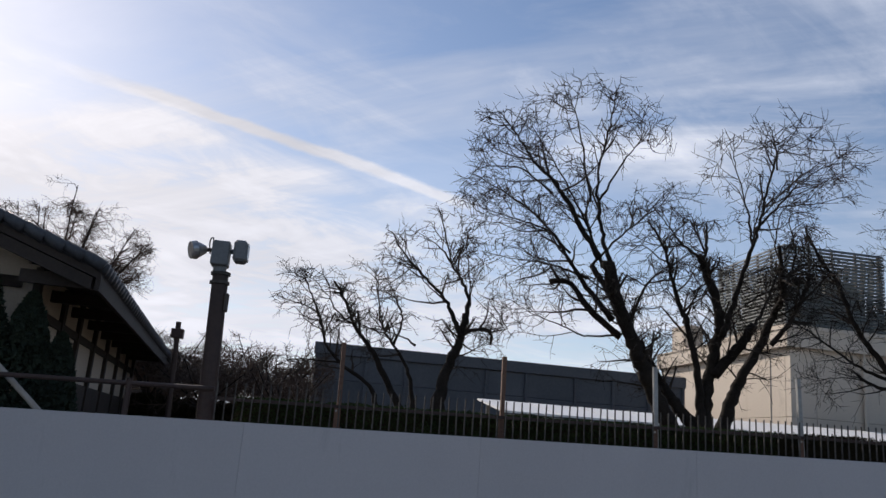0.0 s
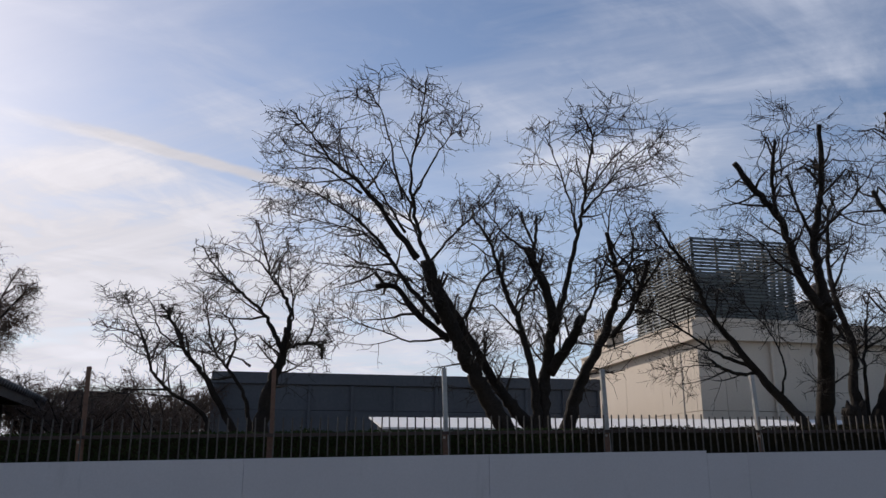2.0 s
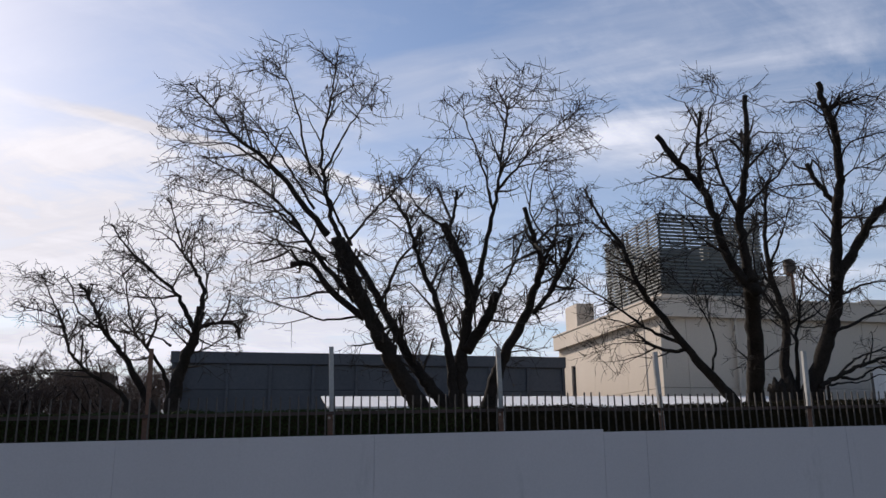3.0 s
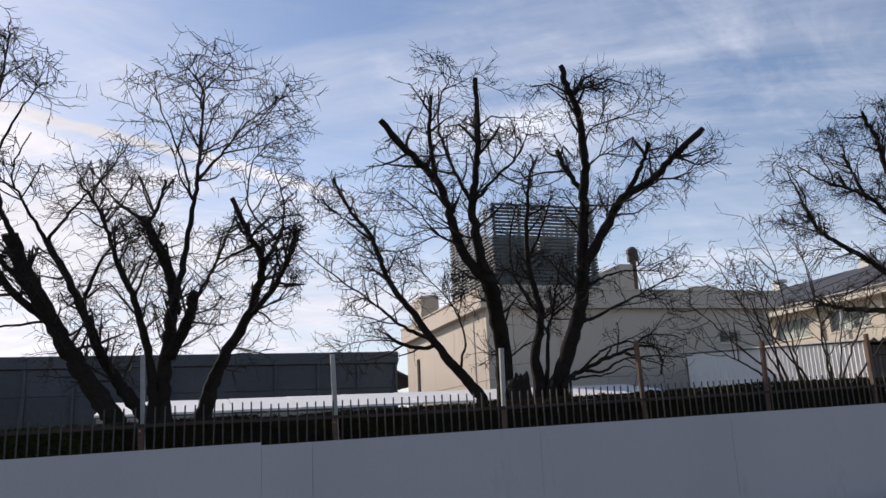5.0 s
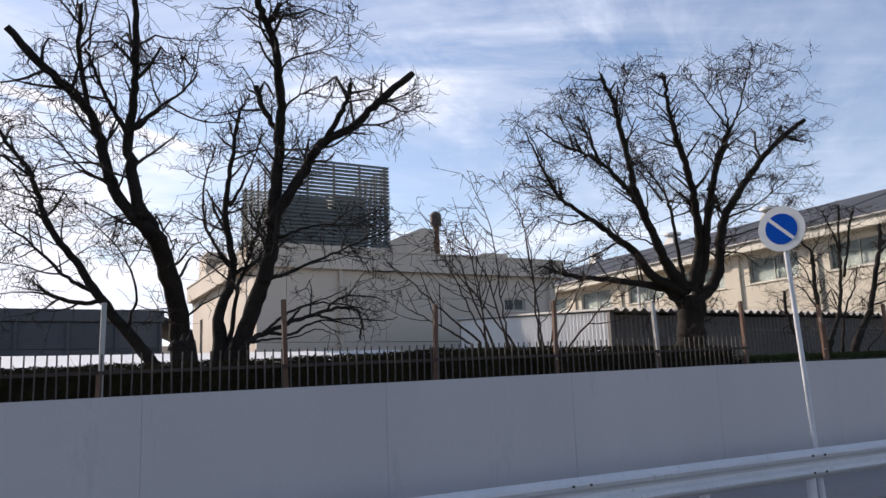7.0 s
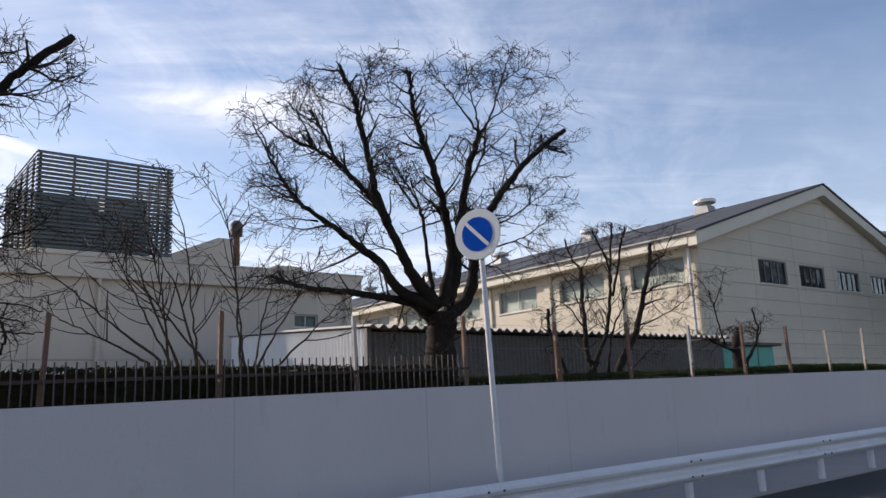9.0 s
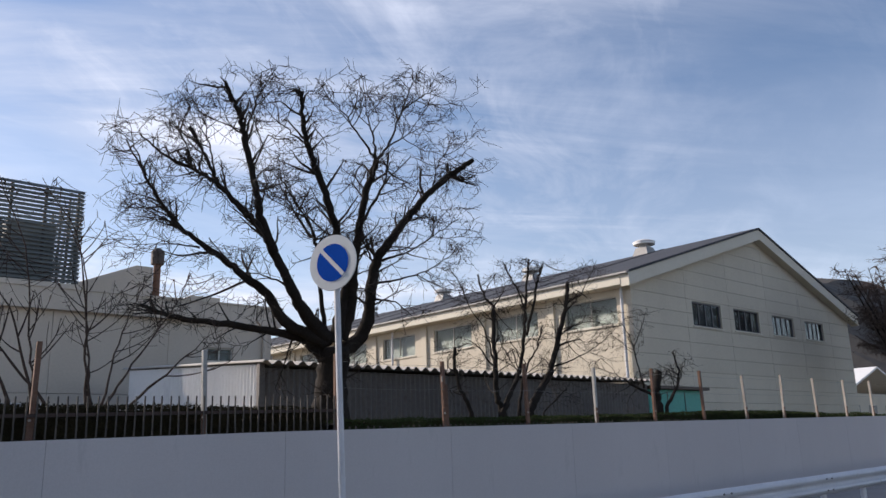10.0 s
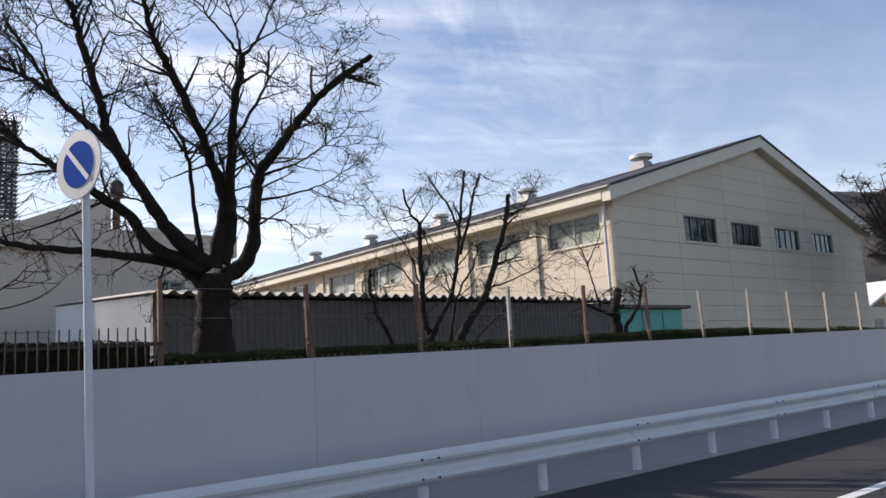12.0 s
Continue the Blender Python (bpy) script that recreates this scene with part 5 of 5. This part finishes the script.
bough(FAN, 0.025, 0.006, (18.43, 12.5, 5.95), (18.23, 12.55, 6.4), (17.95, 12.6, 6.65))
bough(FAN, 0.025, 0.006, (19.42, 12.1, 5.88), (19.3, 12.13, 6.46), (19.18, 12.17, 7), (19.01, 12.2, 7.19))
bough(FAN, 0.030, 0.006, (20.94, 12.4, 4.44), (20.41, 12.3, 4.54), (19.84, 12.2, 4.53))
bough(FAN, 0.028, 0.006, (20.12, 12, 5.47), (20.3, 12.1, 6.05), (20.5, 12.2, 6.51))
CROOKED = []
bough(CROOKED, 0.130, 0.060, (2.23, 13.2, 2.14), (2.29, 13.16, 2.61), (2.41, 13.12, 2.99), (2.52, 13.09, 3.33), (2.56, 13.05, 3.71))
bough(CROOKED, 0.060, 0.010, (2.58, 13.05, 3.67), (2.58, 13.04, 3.98), (2.41, 13.03, 4.34), (2.24, 13.02, 4.57), (2.13, 13.01, 4.98), (1.95, 13, 5.46))
bough(CROOKED, 0.065, 0.012, (2.51, 13.05, 3.31), (2.31, 13.02, 3.7), (2.13, 12.99, 3.96), (1.82, 12.96, 4.21), (1.4, 12.93, 4.61), (1.16, 12.9, 4.95))
bough(CROOKED, 0.030, 0.007, (2.58, 13.1, 3.63), (2.63, 13.1, 4), (2.55, 13.1, 4.64), (2.48, 13.1, 5.12))
bough(CROOKED, 0.045, 0.030, (2.53, 13.1, 3.36), (2.75, 13.22, 3.47), (2.99, 13.35, 3.52), (3.13, 13.47, 3.45), (3.16, 13.6, 3.3))
bough(CROOKED, 0.025, 0.006, (2.51, 13.1, 3.25), (2.73, 13.25, 3.13), (3.02, 13.4, 3.15))
bough(CROOKED, 0.025, 0.006, (1.82, 13, 4.22), (1.63, 12.97, 4.39), (1.38, 12.93, 4.42), (1.14, 12.9, 4.36))
bough(CROOKED, 0.030, 0.006, (2.24, 13, 4.56), (2.04, 12.95, 4.77), (1.79, 12.9, 4.89))
SPREADING = []
bough(SPREADING, 0.090, 0.025, (1.75, 14.7, 2.16), (1.31, 14.72, 2.91), (1.07, 14.73, 3.25), (0.82, 14.75, 3.53), (0.62, 14.76, 3.95), (0.35, 14.78, 4.35))
bough(SPREADING, 0.070, 0.010, (1.33, 14.7, 2.16), (1.19, 14.71, 2.46), (0.62, 14.72, 2.84), (0.32, 14.72, 3.17), (0.17, 14.73, 3.57), (-0.01, 14.74, 3.79), (-0.67, 14.75, 3.96))
bough(SPREADING, 0.060, 0.010, (2.02, 14.7, 2.26), (1.85, 14.66, 2.83), (1.57, 14.62, 3.24), (1.31, 14.58, 3.58), (1.17, 14.54, 4.26), (1.03, 14.5, 4.62))
bough(SPREADING, 0.030, 0.006, (1.96, 14.6, 3.27), (1.72, 14.67, 3.42), (1.15, 14.73, 3.53), (0.49, 14.8, 3.53))
bough(SPREADING, 0.030, 0.006, (0.21, 14.7, 3.54), (-0.08, 14.7, 4.12), (-0.27, 14.7, 4.46))
bough(SPREADING, 0.030, 0.006, (0.83, 14.7, 3.52), (0.41, 14.7, 3.84), (0.23, 14.7, 4.33), (0.03, 14.7, 4.47))
bough(SPREADING, 0.040, 0.008, (1.56, 14.7, 3.25), (1.69, 14.7, 3.77), (1.47, 14.7, 4.17), (1.17, 14.7, 4.26))
bough(SPREADING, 0.030, 0.006, (0.62, 14.7, 2.84), (0.01, 14.7, 2.84), (-0.52, 14.7, 2.76))
STEMMED = []
bough(STEMMED, 0.090, 0.050, (26.56, 12.9, 2.36), (26.42, 12.9, 2.79), (26.42, 12.9, 3.46), (26.41, 12.9, 4.14), (26.45, 12.9, 4.69))
bough(STEMMED, 0.040, 0.025, (26.45, 12.9, 4.64), (26.32, 13.05, 4.91), (26.29, 13.2, 5.41))
bough(STEMMED, 0.030, 0.006, (26.45, 12.9, 4.64), (26.71, 12.9, 4.92), (26.85, 12.9, 5.22))
bough(STEMMED, 0.085, 0.030, (26.5, 12.8, 2.36), (26.8, 12.83, 2.78), (27.15, 12.87, 3.24), (27.35, 12.9, 3.84), (27.49, 12.93, 4.44), (27.6, 12.97, 4.94), (27.82, 13, 5.92))
bough(STEMMED, 0.035, 0.020, (27.36, 12.8, 4.65), (26.98, 12.67, 5.07), (26.66, 12.53, 5.25), (26.34, 12.4, 5.45))
bough(STEMMED, 0.045, 0.030, (27.37, 12.8, 4.06), (27.68, 12.8, 4.79), (27.86, 12.8, 5.42), (28.05, 12.8, 5.75))
bough(STEMMED, 0.110, 0.045, (27, 12.5, 2.33), (27.33, 12.5, 2.75), (27.66, 12.5, 3.09), (27.98, 12.5, 3.69), (28.25, 12.5, 4.3), (28.46, 12.5, 4.8), (28.6, 12.5, 5.37))
bough(STEMMED, 0.035, 0.030, (28.41, 12.5, 4.77), (28.59, 12.45, 4.92), (28.81, 12.4, 5.03))
bough(STEMMED, 0.045, 0.015, (28.06, 12.5, 3.81), (28.36, 12.4, 3.92), (28.69, 12.3, 3.98))
bough(STEMMED, 0.030, 0.006, (27.84, 12.5, 3.33), (28.66, 12.4, 3.58), (29.46, 12.3, 3.96), (29.94, 12.2, 4.34))
bough(STEMMED, 0.030, 0.006, (28.14, 12.5, 4.05), (28.6, 12.43, 4.31), (29.23, 12.37, 4.46), (29.78, 12.3, 4.41))
bough(STEMMED, 0.055, 0.040, (25.46, 12.7, 2.32), (25.2, 12.7, 2.77), (25.04, 12.7, 3.3), (25.05, 12.7, 3.64))
bough(STEMMED, 0.025, 0.006, (26.28, 12.8, 3.44), (26.01, 12.8, 4.11), (25.63, 12.8, 4.53), (25.33, 12.8, 5.06), (25.09, 12.8, 5.32))
bough(STEMMED, 0.025, 0.015, (27.35, 12.4, 2.31), (27.59, 12.3, 2.56), (27.96, 12.2, 2.83))
bough(STEMMED, 0.050, 0.015, (27, 12.8, 2.35), (27.17, 12.8, 3), (27.42, 12.8, 3.47), (27.73, 12.8, 3.84), (27.96, 12.8, 4.33))
bough(STEMMED, 0.030, 0.006, (26.24, 12.8, 3.33), (25.72, 12.8, 3.76), (25.21, 12.8, 3.9))
bough(STEMMED, 0.030, 0.006, (28.35, 12.4, 4.65), (28.95, 12.35, 5.18), (29.51, 12.3, 5.99))
GNARLED = []
bough(GNARLED, 0.150, 0.090, (31.72, 12.4, 2.4), (31.71, 12.4, 2.93), (31.92, 12.4, 3.37))
bough(GNARLED, 0.065, 0.025, (31.8, 12.2, 2.45), (32.26, 12.13, 2.97), (32.3, 12.07, 3.37), (32, 12, 3.82))
bough(GNARLED, 0.060, 0.030, (31.68, 12.4, 2.73), (31, 12.45, 2.93), (30.69, 12.5, 3.06))
bough(GNARLED, 0.035, 0.007, (31.18, 12.4, 2.92), (30.99, 12.38, 3.51), (30.81, 12.35, 3.89), (30.46, 12.32, 4.39), (29.87, 12.3, 4.7))
bough(GNARLED, 0.025, 0.006, (30.75, 12.3, 3.88), (31.14, 12.3, 4.43), (31.4, 12.3, 4.87))
bough(GNARLED, 0.025, 0.006, (30.94, 12.4, 2.92), (30.03, 12.4, 3.23), (29.32, 12.4, 3.35))
WHIPS = []
bough(WHIPS, 0.030, 0.005, (16.44, 11.6, 2.39), (16.3, 11.55, 3.39), (15.87, 11.5, 4.78))
bough(WHIPS, 0.030, 0.005, (16.57, 11.6, 2.39), (15.98, 11.55, 3.67), (15.62, 11.5, 4.49))
bough(WHIPS, 0.030, 0.005, (16.87, 11.6, 2.38), (16.75, 11.57, 3.03), (16.58, 11.53, 4.32), (16.17, 11.5, 5.27))
bough(WHIPS, 0.030, 0.005, (17.49, 11.6, 2.38), (17.4, 11.57, 3.5), (17.21, 11.53, 4.51), (16.69, 11.5, 5.29))
bough(WHIPS, 0.030, 0.005, (17.55, 11.6, 2.38), (17.46, 11.57, 2.96), (17.32, 11.53, 4.13), (16.95, 11.5, 4.88))
bough(WHIPS, 0.030, 0.005, (16.32, 11.6, 2.45), (15.64, 11.57, 2.94), (14.96, 11.53, 3.49), (14.6, 11.5, 3.73))
bough(WHIPS, 0.030, 0.005, (17.74, 11.6, 2.34), (18.06, 11.57, 2.9), (18.57, 11.53, 3.71), (18.73, 11.5, 4.14))
bough(WHIPS, 0.030, 0.005, (18.08, 11.6, 2.37), (18.73, 11.55, 2.98), (19.24, 11.5, 3.48))
bough(WHIPS, 0.030, 0.005, (16.17, 11.6, 2.42), (15.71, 11.57, 2.66), (15.09, 11.53, 2.93), (14.85, 11.5, 3.07))
bough(WHIPS, 0.030, 0.005, (16.83, 11.6, 2.42), (16.46, 11.55, 3.55), (15.88, 11.5, 4.4))
bough(WHIPS, 0.030, 0.005, (16.98, 11.6, 2.38), (16.18, 11.55, 3.28), (15.41, 11.5, 3.95))
bough(WHIPS, 0.026, 0.005, (17.68, 11.6, 2.34), (17.88, 11.55, 3.33), (18.12, 11.5, 4))
bough(WHIPS, 0.026, 0.005, (16.47, 11.6, 2.4), (16.08, 11.57, 3.1), (15.7, 11.53, 3.79), (15.24, 11.5, 4.55))
DROOPING = []
bough(DROOPING, 0.065, 0.02, (12.68, 12.15, 2.44), (12.78, 12.15, 2.54), (13.07, 12.15, 2.68), (13.44, 12.15, 2.83), (13.79, 12.15, 2.94), (14.21, 12.15, 3.04), (14.44, 12.15, 3.0), (14.52, 12.15, 2.81), (14.49, 12.15, 2.56))
bough(DROOPING, 0.04, 0.01, (13.05, 12.1, 2.64), (13.35, 12.1, 2.62), (13.62, 12.1, 2.76), (13.9, 12.1, 2.83), (14.18, 12.1, 2.8), (14.53, 12.1, 2.69))
bough(DROOPING, 0.035, 0.01, (12.94, 12.05, 2.64), (13.28, 12.05, 2.91), (13.69, 12.05, 3.07), (14.17, 12.05, 3.08), (14.74, 12.05, 2.96))
bough(DROOPING, 0.03, 0.008, (12.7, 12.0, 2.49), (13.05, 12.0, 2.54), (13.38, 12.0, 2.56), (13.72, 12.0, 2.69), (14.02, 12.0, 2.61))
bough(DROOPING, 0.03, 0.008, (13.85, 11.95, 2.96), (14.13, 11.95, 3.18), (14.56, 11.95, 3.19), (14.92, 11.95, 3.11))
bough(DROOPING, 0.03, 0.008, (13.69, 11.9, 2.89), (13.95, 11.9, 2.83), (14.3, 11.9, 2.85), (14.73, 11.9, 2.81), (15.03, 11.9, 2.87))
bough(DROOPING, 0.03, 0.008, (13.28, 11.9, 2.79), (13.49, 11.9, 3.02), (13.83, 11.9, 3.14), (14.19, 11.9, 3.3))
tree("tall bare tree with several dark leaning trunks and dense twigs", TALL, 11, 1.25, 0.8, 0.12, 0.06, thick=1.12)
tree("bare tree with sawn-off limbs and dark forked trunks", SAWN, 12, 1.25, 0.78, 0.13, 0.05, thick=1.1, sparse=DROOPING)
tree("broad bare tree with one thick trunk and fanned limbs", FAN, 13, 1.25, 0.8, 0.12, 0.05, thick=1.12)
tree("small crooked bare tree leaning over the hedge", CROOKED, 14, 1.2, 0.7, 0.13, thick=1.2)
tree("low spreading bare tree with crooked dark limbs", SPREADING, 18, 1.3, 0.7, 0.15, thick=1.2)
tree("low many-stemmed bare tree with sawn tops", STEMMED, 15, 1.2, 0.75, 0.13, 0.06, thick=0.8)
tree("stubby pruned bare tree with a thick gnarled foot", GNARLED, 16, 1.1, 0.65, 0.18, 0.03, thick=0.8)
tree("reddish leafless bush with long upright whips", WHIPS, 17, 0.75, 0.85, 0.035, 0.12, RED_TWIG, name="bare_bush", fine=0.2, thick=1.15)


def plain_tree(label, x, y, z, height, spread, seed, stems=6, density=0.8, reach=1.2, deep=1.0):
    """A bare tree of chance shape for the distance."""
    rng = random.Random(seed)
    limbs = [((height * 0.035, height * 0.028), [(x, y, z), (x + rng.uniform(-0.1, 0.1), y, z + height * 0.14), (x, y, z + height * 0.28)])]
    for k in range(stems):
        a = 2 * math.pi * (k + rng.random() * 0.6) / stems
        out = spread * rng.uniform(0.55, 1.0)
        tip = (x + math.cos(a) * out, y + math.sin(a) * out * deep, z + height * rng.uniform(0.62, 0.97))
        mid = (x + math.cos(a) * out * 0.42, y + math.sin(a) * out * 0.42 * deep, z + height * rng.uniform(0.42, 0.55))
        limbs.append(((height * 0.02, 0.015), [(x, y, z + height * rng.uniform(0.2, 0.3)), mid, tip]))
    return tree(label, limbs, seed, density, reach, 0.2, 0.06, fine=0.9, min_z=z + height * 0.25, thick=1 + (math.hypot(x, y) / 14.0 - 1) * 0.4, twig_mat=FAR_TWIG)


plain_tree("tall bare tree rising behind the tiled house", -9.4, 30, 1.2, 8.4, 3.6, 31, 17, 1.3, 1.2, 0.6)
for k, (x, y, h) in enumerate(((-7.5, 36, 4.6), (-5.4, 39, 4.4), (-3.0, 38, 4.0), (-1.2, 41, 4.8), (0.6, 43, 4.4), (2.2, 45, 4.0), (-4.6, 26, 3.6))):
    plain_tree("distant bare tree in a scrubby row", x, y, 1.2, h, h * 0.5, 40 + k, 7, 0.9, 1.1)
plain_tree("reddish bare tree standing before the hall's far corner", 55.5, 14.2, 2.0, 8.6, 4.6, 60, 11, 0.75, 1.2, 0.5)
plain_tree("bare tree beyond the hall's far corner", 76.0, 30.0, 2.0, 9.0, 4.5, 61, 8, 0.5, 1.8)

stump = thing("tree_stump", "dark rotting sawn stump beside the forked tree", "stump")
vs, fs = [], []
tube(vs, fs, [Vector((11.85, 12.0, 1.5)), Vector((11.85, 12.0, 1.8)), Vector((11.83, 12.0, 2.2)), Vector((11.8, 12.0, 2.52))], [0.26, 0.21, 0.19, 0.17], 11)
raw("bole", vs, fs, BARK, stump, smooth=True)
rng = random.Random(19)
for k in range(13):
    a = k * 2.4
    vs, fs = [], []
    out = 0.15 * math.sqrt((k + 0.5) / 13)
    p = Vector((11.8 + out * math.cos(a), 12.0 + out * math.sin(a), 2.40))
    tall = rng.uniform(0.10, 0.2) * (1.25 if math.cos(a) > 0 else 0.8)
    lean = Vector((rng.gauss(0, 0.03), rng.gauss(0, 0.03), 0))
    tube(vs, fs, [p, p + lean * 0.6 + Vector((0, 0, tall * 0.6)), p + lean + Vector((0, 0, tall))], [0.075, 0.055, 0.012], 7)
    raw("splinter", vs, fs, BARK, stump)

# ---- hedges and grass ----


def leaf_cloud(rng, count, place, size, verts, faces):
    for _ in range(count):
        p = place()
        a, b = side_way(rng, Vector((0, 0, 1)), rng.uniform(0.2, 1.0)), Vector((rng.gauss(0, 1), rng.gauss(0, 1), rng.gauss(0, 1))).normalized()
        b = (b - a * b.dot(a)).normalized()
        s = size * rng.uniform(0.6, 1.3)
        k = len(verts)
        c = a.cross(b) * s * 0.2
        verts += [p - a * s, p + b * s * 0.5 + c, p + a * s, p - b * s * 0.5 + c]
        faces += [(k, k + 1, k + 2), (k, k + 2, k + 3)]


def hedge(label, x0, x1, y0, y1, top, seed, mat, count, size=0.0155, name="hedge"):
    rng = random.Random(seed)
    h = thing(name, label, "hedge")
    verts, faces = [], []
    n = max(2, int((x1 - x0) / 0.25))
    for i in range(n + 1):
        x = x0 + (x1 - x0) * i / n
        z = top(x) - 0.03 + rng.uniform(-0.03, 0.012)
        for y, zz in ((y0 + 0.05, terrace_z(x)), (y0 + 0.03 + rng.uniform(-0.02, 0.02), z - 0.008), ((y0 + y1) / 2, z), (y1 - 0.03, z - 0.05), (y1 - 0.05, terrace_z(x))):
            verts.append((x, y, zz))
    for i in range(n):
        for k in range(4):
            faces.append((i * 5 + k, i * 5 + k + 1, i * 5 + k + 6, i * 5 + k + 5))
    raw("core", verts, faces, DRY_LEAF, h)
    lv, lf = [], []

    def place():
        x = rng.uniform(x0, x1)
        t = top(x) + 0.03 * noise.noise(Vector((x * 2.3, seed, 0))) + 0.02 * noise.noise(Vector((x * 9, seed, 5)))
        if rng.random() < 0.6:
            return Vector((x, y0 + rng.gauss(0, 0.025), rng.uniform(terrace_z(x), t)))
        return Vector((x, rng.uniform(y0, y1), t + rng.gauss(-0.018, 0.014)))

    leaf_cloud(rng, count, place, size, lv, lf)
    crown = raw("leaves", lv, lf, mat, h)
    crown["kind"] = "stuff"
    return h


hedge("dark clipped evergreen hedge behind the picket fence", -0.75, 6.2, 9.78, 10.4, lambda x: wall_z(x) + 0.30, 70, LEAF, 28000)
hedge("dark brown half-dry hedge behind the picket fence", 6.2, 20.0, 9.76, 10.4, lambda x: wall_z(x) + lerp(x, [(6, 0.29), (9, 0.33), (11, 0.345), (13, 0.36), (15, 0.40), (17, 0.37), (20.5, 0.29)]), 71, DRY_LEAF, 52000)
hedge("low green hedge showing above the street wall", 20.1, 37.0, 9.72, 10.3, lambda x: wall_z(x) + lerp(x, [(20, 0.13), (27, 0.15), (30, 0.20), (33, 0.18), (37, 0.06)]), 72, LEAF, 40000)
hedge("low ragged green hedge along the yard edge", 37.2, 62.0, 9.75, 10.4, lambda x: wall_z(x) + 0.08 + 0.05 * math.sin(x * 0.9), 73, LEAF, 12000, 0.03)

hedge("brown tangled winter hedge between the house and the dark block", -7.0, 0.2, 24.0, 25.2, lambda x: 2.25 + 0.25 * noise.noise(Vector((x * 0.8, 4.0, 0))), 74, DRY_LEAF, 16000, 0.05)
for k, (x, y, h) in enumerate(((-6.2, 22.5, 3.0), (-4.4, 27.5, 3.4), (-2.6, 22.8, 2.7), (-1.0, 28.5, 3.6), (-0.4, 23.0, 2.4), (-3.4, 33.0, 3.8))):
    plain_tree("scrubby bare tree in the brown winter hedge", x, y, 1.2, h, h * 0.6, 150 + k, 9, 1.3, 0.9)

conifer = thing("conifer_bush", "dark evergreen conifer bush in front of the house", "bush")
rng = random.Random(80)
cv, cf = [], []


def conifer_place():
    u = rng.random() ** 0.7
    lobe = rng.choice(((-4.1, 10.7, 3.35, 0.6), (-3.5, 10.75, 3.0, 0.5), (-3.05, 10.7, 2.5, 0.36), (-4.8, 10.6, 3.4, 0.7)))
    a = rng.uniform(0, 2 * math.pi)
    r = lobe[3] * (1 - u) ** 0.6 * rng.uniform(0.6, 1.05)
    return Vector((lobe[0] + r * math.cos(a), lobe[1] + r * math.sin(a) * 0.7, 1.3 + (lobe[2] - 1.3) * u))


leaf_cloud(rng, 24000, conifer_place, 0.045, cv, cf)
needles = raw("foliage", cv, cf, CONIFER, conifer)
needles["kind"] = "stuff"
for x, z in ((-4.1, 3.0), (-3.5, 2.7), (-3.05, 2.2), (-4.8, 3.1)):
    rod("stem", conifer, BARK, (x, 10.75, 1.2), (x, 10.75, z), 0.05, 0.01)

# ---- far side: houses, hill ----
far_house = thing("far_house", "pale distant house with a light blue-grey roof", "house")
boxed("wall", far_house, CREAM, 96, 112, 34, 42, 0.5, 5.4)
roof_plane("roof", far_house, WHITE_SHEET, 95, 5.3, 104, 8.2, 33.2, 42.8, 0.2)
roof_plane("roof", far_house, WHITE_SHEET, 104.01, 8.2, 113, 5.3, 33.2, 42.8, 0.2)
for k in range(3):
    boxed("window", far_house, WINDOW_FRAME, 98 + k * 4.4, 100 + k * 4.4, 33.95, 33.99, 2.8, 4.2)

rng = random.Random(90)
hill_v, hill_f = [], []
HN, HM = 70, 8
for i in range(HN + 1):
    for j in range(HM + 1):
        x, y = 420 + i * 14.0, 120 + j * 45.0
        rise = math.sin(math.pi * j / HM) * (122 + 30 * noise.noise(Vector((i * 0.07, 2.0, 0)))) * min(1.0, i / 12, (HN - i) / 10)
        hill_v.append((x, y, max(-2.0, rise + 6 * noise.noise(Vector((i * 0.5, j * 0.6, 3))))))
for i in range(HN):
    for j in range(HM):
        k = i * (HM + 1) + j
        hill_f.append((k, k + HM + 1, k + HM + 2, k + 1))
tagged(raw("backdrop_hill", hill_v, hill_f, HILL), "distant wooded winter hill", "hill", kind="structure")
